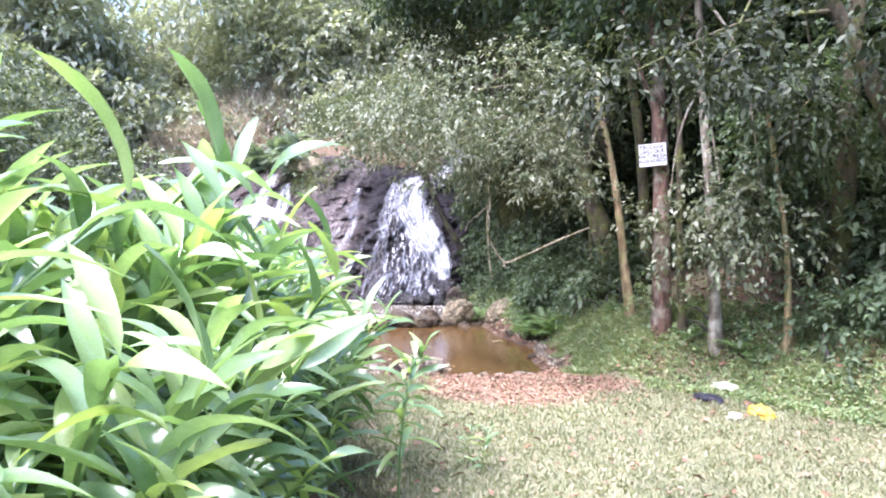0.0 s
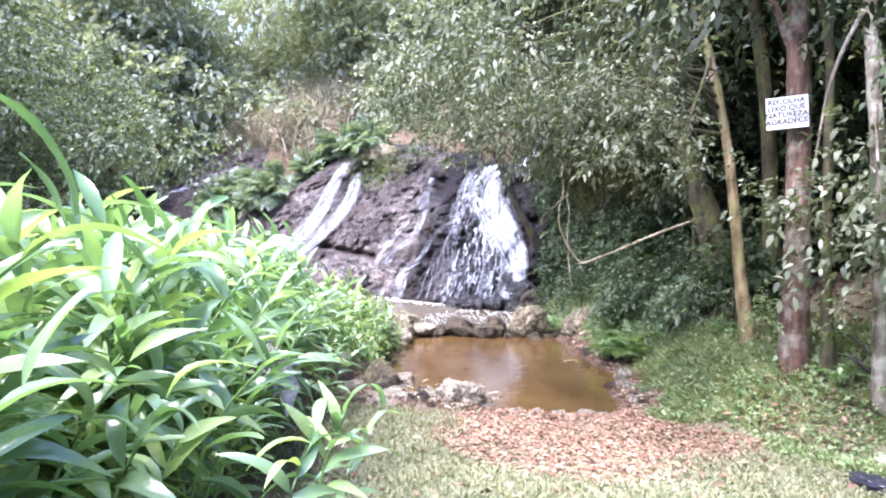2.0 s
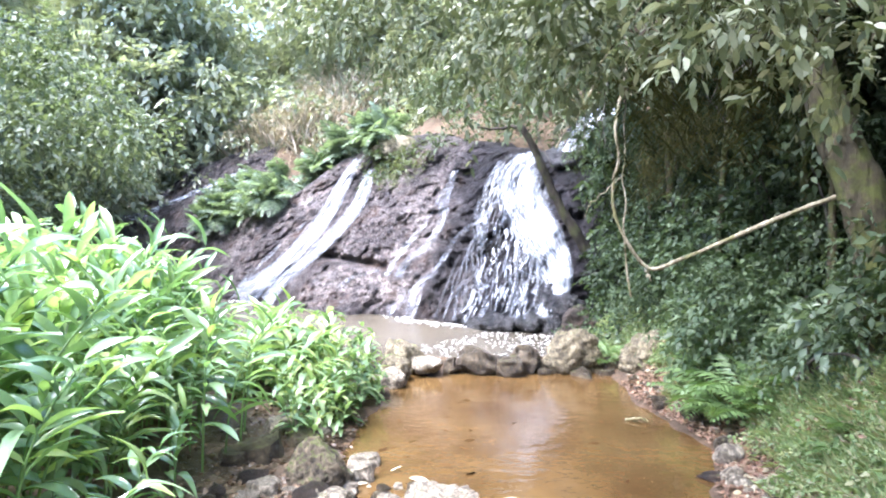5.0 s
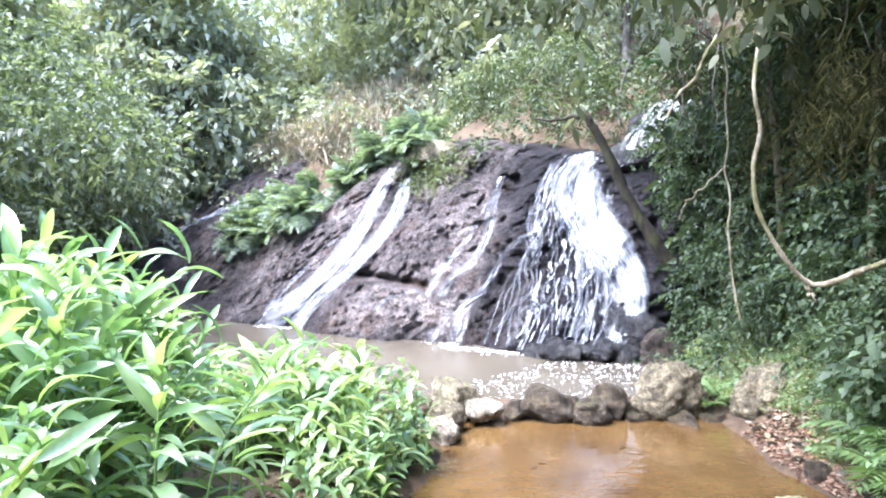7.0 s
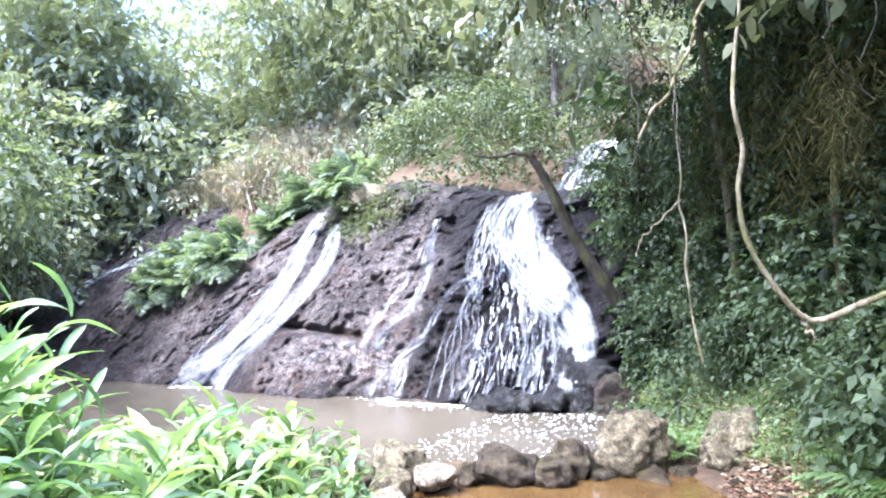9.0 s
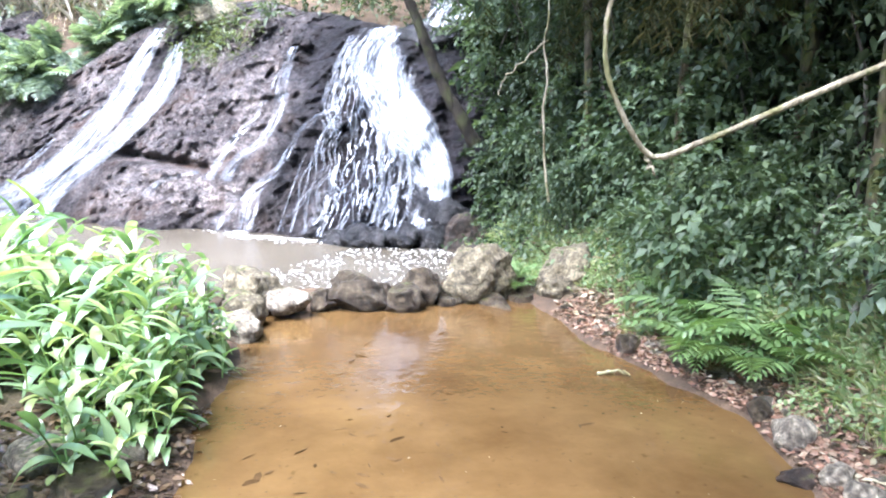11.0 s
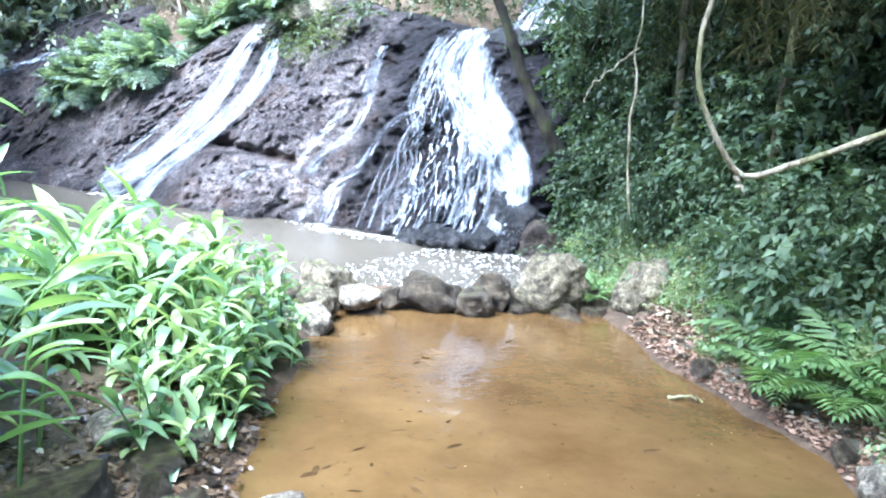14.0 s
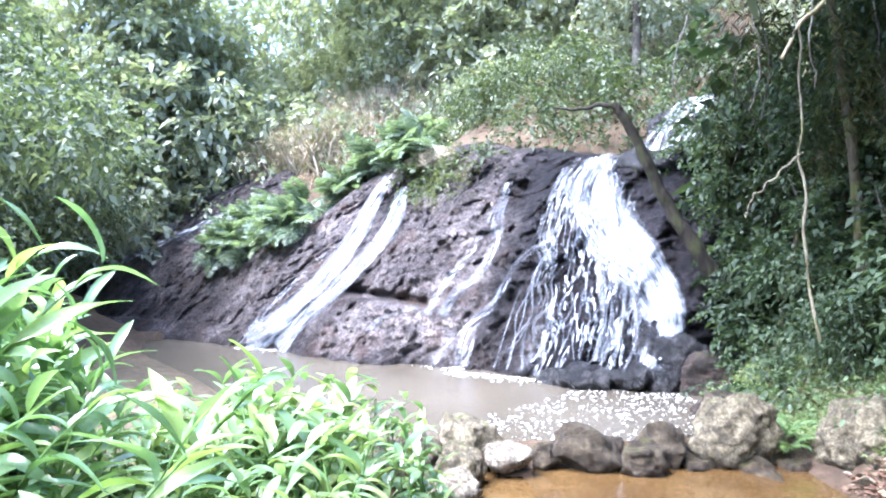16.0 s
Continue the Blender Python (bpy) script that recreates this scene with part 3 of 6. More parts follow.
def land(x, y):
    """Height of the ground."""
    x, y = np.asarray(x, float), np.asarray(y, float)
    dp = signed_distance(x, y, POOL) + 0.035 * wobble(x, y, 6.1) + 0.018 * wobble(x + 3, y, 15.0)
    du = signed_distance(x, y, UPPER_POOL)
    z = 0.035 + 0.10 * np.clip(dp, 0, 1) + 0.02 * np.clip(dp - 1, 0, 8) + 0.012 * wobble(x, y, 2.3) * np.clip(dp, 0, 1)
    dr = x - bank_toe(y)
    bank = 0.35 * (1 - np.exp(-np.clip(dr, 0, 99) / 0.6)) + 0.38 * np.clip(dr, 0, 14) + 0.05 * wobble(x, y, 1.6)
    z = np.where(dr > 0, z + bank, z)
    left = np.clip(-5.5 - x - 0.15 * (y - 6), 0, 40)
    z = z + 0.35 * np.clip(left, 0, 25) * np.clip((y + 4) / 6, 0, 1) + 0.1 * left
    back = (x - FOOT[0]) * BACK[0] + (y - FOOT[1]) * BACK[1]
    s = (x - FOOT[0]) * ALONG[0] + (y - FOOT[1]) * ALONG[1]
    top = np.interp(s, S_TOP, Z_TOP)
    hill = np.minimum(back * 1.15, top + 0.1) - 0.45 - 0.5 * np.clip((3.7 - back) / 0.8, 0, 1) + np.clip(back - 3.4, 0, 30) * 0.62
    z = np.where(back > 0, np.maximum(z * (s > 3.0) + (s <= 3.0) * -9, hill), z)
    dam = 0.1 * np.exp(-((y - 6.06) / 0.1) ** 2) * (x > -0.4) * (x < 2.6)
    z = np.where(dp < 0.1, np.minimum(z, 0.04 + 0.45 * np.clip(dp - 0.06, -0.7, 1)), z) + dam
    z = np.where((du < 0.1) & (back <= 0.3), np.minimum(z, UPPER + 0.02 + 0.5 * np.clip(du, -0.7, 1)), z)
    return z

# ---- ground, water, cliff ----


def axis(lo, hi, fine_lo, fine_hi, step):
    a = fine_lo - np.cumsum(step * 1.22 ** np.arange(1, 60))
    b = fine_hi + np.cumsum(step * 1.22 ** np.arange(1, 60))
    return np.concatenate([a[a > lo][::-1], np.arange(fine_lo, fine_hi, step), b[b < hi]])


def build_ground():
    xs, ys = axis(-160, 160, -7, 6.5, 0.09), axis(-160, 160, -7, 12, 0.09)
    gx, gy = np.meshgrid(xs, ys)
    gz = land(gx, gy)
    v = np.stack([gx, gy, gz], -1).reshape(-1, 3)
    me = np_mesh("ground", v, grid_faces(len(ys), len(xs)), M_GROUND, True)
    dp = signed_distance(gx, gy, POOL)
    dr = gx - bank_toe(gy)
    bare = np.clip(1.25 - dp * (0.85 + 0.3 * wobble(gx, gy, 3.1)), 0, 1)
    bare = np.maximum(bare, np.clip(dr * 1.5 - 0.3, 0, 0.9) * (0.5 + 0.5 * wobble(gx, gy, 1.9)))
    bare = np.maximum(bare, (gx < -0.9) * 0.8 * np.clip(gy + 5, 0, 1))
    bare = bare * (1 - 0.75 * np.clip(dr * 6, 0, 1) * np.clip((1.4 - dr) * 2, 0, 1))
    bare = np.maximum(bare, 0.95 * np.clip((gy - 9) * 0.5, 0, 1))
    at = me.attributes.new("bare", "FLOAT", "POINT")
    at.data.foreach_set("value", bare.ravel().astype(np.float32))
    return tagged(new("ground", me), "trodden lawn and brown soil sloping to the pools", "ground", kind="structure")


build_ground()


def sheet(name, poly, z, mat, label):
    bm = bmesh.new()
    p = np.array(poly)
    c = p.mean(0)
    q = c + (p - c) * 1.0
    face = bm.faces.new([bm.verts.new((a, b, z)) for a, b in q])
    if face.normal.z < 0:
        face.normal_flip()
    bm.normal_update()
    me = bpy.data.meshes.new(name)
    bm.to_mesh(me)
    bm.free()
    me.materials.append(mat)
    return tagged(new(name, me), label, "water", kind="structure")


def grown(poly, by):
    p = np.array(poly)
    t = np.roll(p, -1, 0) - np.roll(p, 1, 0)
    n = np.stack([t[:, 1], -t[:, 0]], 1)
    n /= np.linalg.norm(n, axis=1)[:, None]
    area = np.sum(p[:, 0] * np.roll(p[:, 1], -1) - np.roll(p[:, 0], -1) * p[:, 1])
    return p + n * by * (1 if area > 0 else -1)


POOL_LINE = spline([(a, b, 0) for a, b in POOL + POOL[:1]], 120)[:-1, :2]
sheet("water_lower", grown(POOL_LINE, 0.14), 0.0, M_POOL, "still muddy orange-brown water of the lower pool")
sheet("water_upper", grown(UPPER_POOL, 0.06), UPPER, M_UPPER, "grey-brown water under the waterfall")


def relief(s, z):
    """How far the rock stands out of its even slope."""
    o = Vector((s * 0.9, z * 1.1, 3.7))
    r = 0.2 * noise.fractal(o * 0.7, 0.9, 2.0, 3) + 0.13 * noise.fractal(o * 2.6, 0.8, 2.1, 4)
    r += 0.1 * (0.3 - abs(noise.noise(Vector((s * 1.1 + z * 0.9, z * 2.6 - s * 0.5, 1.2)))))
    slant = z + 0.25 * s + 0.3 * noise.noise(o * 0.8)
    r += 0.09 * (abs(((slant * 2.3) % 1) - 0.5) - 0.25) * (0.4 + noise.noise(o * 1.3 + Vector((9, 0, 0))))
    r -= 0.07 * max(0, 0.1 - abs(noise.noise(o * 1.7 + Vector((0, 4, 0))))) / 0.1
    r += 0.065 * noise.fractal(o * 7, 0.6, 2.2, 3) + 0.07 * (abs(noise.noise(o * 9)) - 0.25) + 0.018 * noise.noise(o * 21)
    win = 1 / (1 + math.exp(-(s + 3.4) * 7)) / (1 + math.exp((s + 1.15) * 7))
    lip = 1.02 - 0.1 * (s + 2.5)
    r += 0.42 * win / (1 + math.exp((z - lip) * 40))
    r -= 0.36 * win * math.exp(-((z - lip - 0.09) / 0.07) ** 2)
    r += 0.28 * math.exp(-((s - 1.45) / 0.55) ** 2 - ((z - 0.45) / 0.6) ** 2)
    r += 0.15 * math.exp(-((s - 0.2) / 0.3) ** 2 - ((z - 0.4) / 0.45) ** 2)
    r -= 0.35 / (1 + math.exp(-(s - 3.0) * 6))
    r -= 0.55 / (1 + math.exp((s + 6.35) * 5))
    if z < 0.5:
        r = max(r, -0.05) + 0.06 * (0.5 - z)
    if s > -0.4:
        r += 0.07 * math.sin(s * 9 + 2 * noise.noise(Vector((s, z * 0.8, 0)))) * min(1, s + 0.4)
    return r


OPEN = Vector((0.0, 0.4, 1.45))  # the open side that the rock faces


def cliff_point(s, z, out=0.0):
    q = FOOT + ALONG * s + BACK * (z - UPPER) / 1.3
    p = Vector((q[0], q[1], z))
    away = (p - OPEN).normalized()
    return tuple(p - away * (relief(s, z) + out) * 1.2)


def water_point(s, z, out):
    """A point of the water's skin, which bridges the rock's small hollows."""
    near = [relief(s + a, z + b) for a, b in ((0, 0), (0.12, 0.1), (-0.12, 0.1), (0.1, -0.1), (-0.1, -0.1), (0, 0.2), (0, -0.2))]
    rise = 0.6 * sum(near) / len(near) + 0.4 * max(near) - relief(s, z)
    return cliff_point(s, z, max(0.02, rise) + out)


def build_cliff():
    ss = np.arange(-14, 5.01, 0.045)
    rows = np.concatenate([np.linspace(-0.12, 0.86, 112), np.linspace(0.87, 1.0, 14)])
    tail = np.linspace(0.1, 1, 14)
    v, wet = [], []
    for r in range(len(rows) + len(tail)):
        for s in ss:
            zt = float(np.interp(s, S_TOP, Z_TOP)) + 0.12 * noise.noise(Vector((s * 1.3, 0, 5)))
            if r < len(rows):
                z = UPPER + (zt - UPPER) * rows[r]
                p = cliff_point(s, z)
                if rows[r] > 0.86:
                    k = (rows[r] - 0.86) / 0.14
                    p = (p[0] + BACK[0] * 0.35 * k * k, p[1] + BACK[1] * 0.35 * k * k, p[2])
            else:
                k = tail[r - len(rows)]
                p = cliff_point(s, zt)
                d = 0.35 + 3.4 * k
                p = (p[0] + BACK[0] * d, p[1] + BACK[1] * d, zt + 0.25 * k + 0.12 * noise.noise(Vector((s, k * 4, 0))) * k)
            v.append(p)
            z = p[2]
            n = noise.fractal(Vector((s * 1.5, z * 0.5, 0)), 1.0, 2.0, 4)
            w = 1 / (1 + math.exp(-(s + 0.2 + 0.3 * (z - 1.5) + 0.7 * n) * 3.4))
            w = max(w, 0.75 * math.exp(-((s + 3.5 - 0.2 * z) / 1.0) ** 2) * (0.6 + n))
            w = max(w, 0.45 / (1 + math.exp((s + 5.2) * 3)), 0.6 * math.exp(-((z - UPPER) / 0.12) ** 2))
            wet.append(min(1, max(0, w)))
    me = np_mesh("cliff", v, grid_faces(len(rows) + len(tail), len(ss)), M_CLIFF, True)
    at = me.attributes.new("wet", "FLOAT", "POINT")
    at.data.foreach_set("value", np.array(wet, np.float32))
    return tagged(new("cliff", me), "purple-brown domed rock face, wet and black under the main fall", "rock face", kind="structure")


build_cliff()


def ribbon(path, widths, out, n=60, cols=9, ragged=0.12):
    """A sheet of water that clings to the rock along a line of (s, z)."""
    p = spline([(a, b, 0) for a, b in path], n)
    w = np.interp(np.linspace(0, 1, n), np.linspace(0, 1, len(widths)), widths)
    v, uv = [], []
    run = 0.0
    for i in range(n):
        if i:
            run += np.linalg.norm(p[i] - p[i - 1])
        t = p[min(i + 1, n - 1)] - p[max(i - 1, 0)]
        t = t / np.linalg.norm(t)
        for j in range(cols):
            u = j / (cols - 1)
            q = (u - 0.5) * w[i] * (1 + ragged * noise.noise(Vector((p[i][0] * 3, p[i][1] * 3, j > cols / 2))))
            s, z = p[i][0] - t[1] * q, p[i][1] + t[0] * q
            bulge = out * (0.5 + math.sin(math.pi * u)) + 0.02 * noise.noise(Vector((s * 9, z * 3, 2)))
            v.append(water_point(s, z, bulge))
            uv.append((u * w[i] + path[0][0] * 3.7, run + path[0][1], u))
    return np.array(v), grid_faces(n, cols), uv


def water_part(name, parent, path, widths, out, mat, label="", n=60, cols=9):
    v, f, uv = ribbon(path, widths, out, n, cols)
    me = np_mesh(name, v, f, mat, True)
    layer = me.uv_layers.new(name="flow")
    idx = np.array(f).ravel()
    layer.data.foreach_set("uv", np.array([uv[i][:2] for i in idx], np.float32).ravel())
    me.uv_layers.new(name="rim").data.foreach_set("uv", np.array([(uv[i][2], 0) for i in idx], np.float32).ravel())
    return child(name, me, parent, label)


def build_falls():
    fall = tagged(new("waterfall"), "white main waterfall spreading over black rock", "waterfall")
    main = [(0.98, 3.3), (1.0, 2.8), (1.2, 2.2), (1.5, 1.5), (1.75, 0.9), (1.85, 0.2)]
    water_part("water_sheet", fall, main, [0.75, 1.15, 1.45, 1.7, 1.9, 1.9], 0.02, M_THIN, "", 70, 25)
    water_part("water_sheet", fall, [(1.0, 3.28), (1.1, 2.65), (1.62, 2.0), (2.1, 1.55), (2.42, 1.2), (2.66, 0.85), (2.68, 0.5), (2.6, 0.25)], [0.5, 0.85, 0.85, 0.7, 0.58, 0.55, 0.5, 0.5], 0.1, M_FALL, "thick white water", 70, 15)
    water_part("water_sheet", fall, [(1.25, 2.75), (1.75, 2.05), (2.22, 1.6), (2.55, 1.2), (2.74, 0.85), (2.74, 0.4)], [0.2, 0.42, 0.46, 0.42, 0.4, 0.3], 0.13, M_POUR, "solid white pour", 60, 13)
    water_part("water_sheet", fall, [(0.52, 3.15), (0.56, 2.7), (0.62, 2.25), (0.62, 1.95), (0.85, 1.5)], [0.2, 0.42, 0.5, 0.4, 0.2], 0.08, M_STRAND, "broken white water", 60, 13)
    zs = [0.15, 0.5, 0.95, 1.5, 2.1, 2.7, 3.25]
    edge_l, edge_r = [0.55, 0.52, 0.5, 0.52, 0.65, 0.75, 0.8], [2.75, 2.85, 2.8, 2.45, 2.05, 1.7, 1.35]
    for k in range(24):
        thin = k % 3 > 0
        u = rng.uniform(0.02, 0.66) if thin else rng.uniform(0.6, 0.97)
        top = rng.uniform(0.8, 2.3) if thin else rng.uniform(0.8, 3.2)
        low = 0.15 if thin or u > 0.7 else rng.uniform(0.15, 1.0)
        low = min(low, top - 0.5)
        line = []
        for z in np.linspace(top, low, 7):
            u += rng.normal() * (0.045 if thin else 0.022)
            a, b = np.interp(z, zs, edge_l), np.interp(z, zs, edge_r)
            line.append((a + (b - a) * min(1, max(0, u)), z))
        w = rng.uniform(0.022, 0.05) if thin else rng.uniform(0.07, 0.13)
        water_part("water_strand", fall, line, [w * 0.4, w, w * 1.2, w, w * rng.uniform(0.6, 1.5)], 0.06 if thin else 0.12, M_SPRAY, "", 30, 5)
    left = tagged(new("waterfall"), "two white strands of water sliding down the rock", "waterfall")
    water_part("water_strand", left, [(-3.72, 3.5), (-3.72, 2.8), (-3.68, 2.15), (-3.85, 1.5), (-4.15, 0.95), (-4.62, 0.42), (-4.95, 0.13)], [0.34, 0.55, 0.68, 0.75, 0.7, 0.85, 1.15], 0.05, M_FALL)
    water_part("water_strand", left, [(-3.1, 3.15), (-2.9, 2.6), (-2.88, 2.1), (-3.1, 1.65), (-3.45, 1.1), (-3.82, 0.6), (-4.0, 0.15)], [0.3, 0.5, 0.54, 0.52, 0.46, 0.46, 0.55], 0.05, M_FALL)
    water_part("water_strand", left, [(-4.2, 1.9), (-4.6, 1.4), (-5.0, 0.8), (-5.2, 0.15)], [0.1, 0.14, 0.2, 0.3], 0.04, M_THIN)
    mid = tagged(new("waterfall"), "thin white trickles between the larger falls", "waterfall")
    water_part("water_strand", mid, [(-0.54, 3.0), (-0.46, 2.4), (-0.28, 1.85), (-0.38, 1.38), (-0.62, 1.15), (-0.72, 0.8)], [0.2, 0.26, 0.22, 0.2, 0.2, 0.3], 0.05, M_STRAND)
    water_part("water_strand", mid, [(-0.6, 2.6), (-0.66, 1.9), (-0.95, 1.2), (-1.0, 0.8)], [0.1, 0.14, 0.2, 0.2], 0.04, M_THIN)
    water_part("water_strand", mid, [(0.72, 1.95), (0.35, 1.68), (0.2, 1.33), (0.14, 0.98), (-0.1, 0.66), (-0.02, 0.13)], [0.1, 0.14, 0.14, 0.16, 0.26, 0.36], 0.06, M_STRAND)
    water_part("water_strand", mid, [(-0.1, 0.75), (-0.3, 0.5), (-0.5, 0.14)], [0.1, 0.16, 0.3], 0.05, M_THIN)
    water_part("water_strand", mid, [(-1.25, 0.9), (-1.6, 0.82), (-1.9, 0.72), (-2.05, 0.5)], [0.05, 0.1, 0.14, 0.2], 0.06, M_STRAND)
    chute = tagged(new("waterfall"), "narrow white chute over dark rock", "waterfall")
    water_part("water_strand", chute, [(-8.0, 3.35), (-8.6, 3.14), (-9.6, 2.88), (-10.8, 2.5), (-11.9, 2.15), (-12.8, 1.95)], [0.3, 0.45, 0.3, 0.24, 0.4, 0.8], 0.06, M_CHUTE)
    return fall


build_falls()


def build_upper_step():
    """Dark stepped rock above the lip with a short cascade."""
    o = FOOT + ALONG * 2.5 + BACK * 3.0
    base = Vector((o[0], o[1], 3.0))
    root = tagged(new("rock_step"), "dark stepped rock with a short white cascade", "rock")
    root.matrix_basis = Matrix.Translation(base)
    for k, (dx, dy, dz, sx, sy, sz) in enumerate([(0, 0, 0.1, 1.2, 0.8, 0.4), (0.25, 0.5, 0.5, 1.1, 0.7, 0.35), (-0.5, 0.2, 0.1, 0.7, 0.7, 0.35), (0.3, 0.9, 0.85, 1.0, 0.7, 0.3)]):
        child("stone", rock_mesh("stone", (sx, sy, sz), M_BLACKROCK, 40 + k, 4), root, "", Matrix.Translation((dx, dy, dz)) @ Matrix.Rotation(-0.67, 4, "Z"))
    v, uv = [], []
    n, cols = 24, 9
    prof = spline([(0.55, 0.0, 1.25), (0.2, 0, 1.15), (-0.15, 0, 0.95), (-0.35, 0, 0.7), (-0.8, 0, 0.45), (-0.95, 0, 0.2)], n)
    for i in range(n):
        for j in range(cols):
            u = j / (cols - 1) - 0.5
            q = ALONG * (u * 0.95 + 0.05 - 0.25 * i / n) + BACK * prof[i][0]
            v.append((q[0], q[1], prof[i][2] + 0.03 * math.sin(j * 2.1 + i * 0.8)))
            uv.append((j / (cols - 1), i * 0.07))
    f = grid_faces(n, cols)
    me = np_mesh("water_sheet", v, f, M_CHUTE, True)
    me.uv_layers.new(name="flow").data.foreach_set("uv", np.array([uv[i] for i in f.ravel()], np.float32).ravel())
    me.uv_layers.new(name="rim").data.foreach_set("uv", np.array([uv[i] for i in f.ravel()], np.float32).ravel())
    child("water_sheet", me, root, "white water")


build_upper_step()


def stone(name, label, at, size, mat, seed, turn=0.0, tilt=0.0, detail=4, jag=0.24, category="stone", group="", slab=False):
    ob = new(name, rock_mesh(name, size, mat, seed, detail, jag, 0.0, slab, 0.06 if detail > 4 else 0.0))
    ob.matrix_basis = Matrix.Translation(at) @ Matrix.Rotation(turn, 4, "Z") @ Matrix.Rotation(tilt, 4, "Y")
    return tagged(ob, label, category, group)


# the row of stones between the pools
stone("boulder", "large round tan boulder with moss patches", (2.1, 6.0, 0.14), (0.31, 0.28, 0.29), M_BOULDER, 1, 0.3, 0.1, 5)
stone("boulder", "large tan boulder beside the bank, mossy flank", (2.9, 5.8, 0.12), (0.42, 0.36, 0.29), M_BOULDER, 2, 0.9, -0.1, 5)
DAM = [(0.75, 6.08, 0.05, 0.16, 0.1, 0.12, 16), (1.12, 6.06, 0.05, 0.2, 0.1, 0.12, 17), (1.75, 6.05, 0.06, 0.2, 0.12, 0.14, 18), (2.5, 6.0, 0.02, 0.16, 0.14, 0.14, 19), (0.3, 6.05, 0.06, 0.2, 0.1, 0.12, 20), (-0.55, 6.1, 0.05, 0.22, 0.16, 0.14, 21), (0.0, 5.5, 0.1, 0.17, 0.16, 0.17, 3), (0.1, 5.95, 0.2, 0.26, 0.2, 0.24, 4), (0.36, 5.74, 0.12, 0.2, 0.17, 0.1, 5), (0.64, 5.88, 0.1, 0.1, 0.11, 0.13, 6),
       (0.92, 5.86, 0.12, 0.26, 0.2, 0.19, 7), (1.3, 5.72, 0.08, 0.2, 0.18, 0.19, 8), (1.5, 5.92, 0.14, 0.2, 0.2, 0.18, 9), (1.72, 5.84, 0.0, 0.14, 0.12, 0.1, 10),
       (2.1, 5.72, 0.0, 0.24, 0.12, 0.1, 11), (2.38, 5.76, 0.0, 0.12, 0.1, 0.1, 12), (-0.3, 5.85, 0.1, 0.22, 0.2, 0.16, 13), (0.55, 6.1, 0.06, 0.2, 0.15, 0.13, 14), (-0.02, 5.22, 0.03, 0.2, 0.17, 0.16, 15)]
for x, y, z, a, b, c, k in DAM:
    pale = k in (5, 15)
    stone("dam_stone", "pale flat-topped stone in the dam" if pale else "dark damp stone with moss, set in the dam", (x, y, z), (a * 0.92, b * 0.9, c * 0.85), M_PALEROCK if pale else (M_BOULDER if k in (3, 4, 15) else M_DAMROCK), k, k * 1.3, 0, 4, 0.26, group="stones of the dam", slab=k % 2 == 0)
# black rocks at the foot of the main fall
for k, (x, y, z, a, b, c) in enumerate([(1.62, 8.45, 0.2, 0.3, 0.22, 0.2), (2.02, 8.35, 0.22, 0.27, 0.22, 0.2), (2.3, 8.28, 0.18, 0.22, 0.2, 0.2), (1.3, 8.72, 0.15, 0.28, 0.2, 0.13), (2.62, 8.5, 0.38, 0.32, 0.25, 0.27), (2.45, 8.85, 0.5, 0.3, 0.25, 0.3)]):
    stone("wet_rock", "wet black rock at the foot of the fall", (x, y, z), (a, b, c), M_BLACKROCK, 20 + k, k * 0.8, 0, 4, group="black rocks under the fall")
stone("bank_rock", "brown rock at the water's edge", (2.72, 8.05, 0.22), (0.3, 0.26, 0.24), M_BROWNROCK, 28, 0.2, 0, 5)
stone("bank_rock", "low mossy rock in the upper pool", (2.45, 7.0, 0.15), (0.3, 0.25, 0.16), M_BROWNROCK, 29, 0.6, 0, 4)
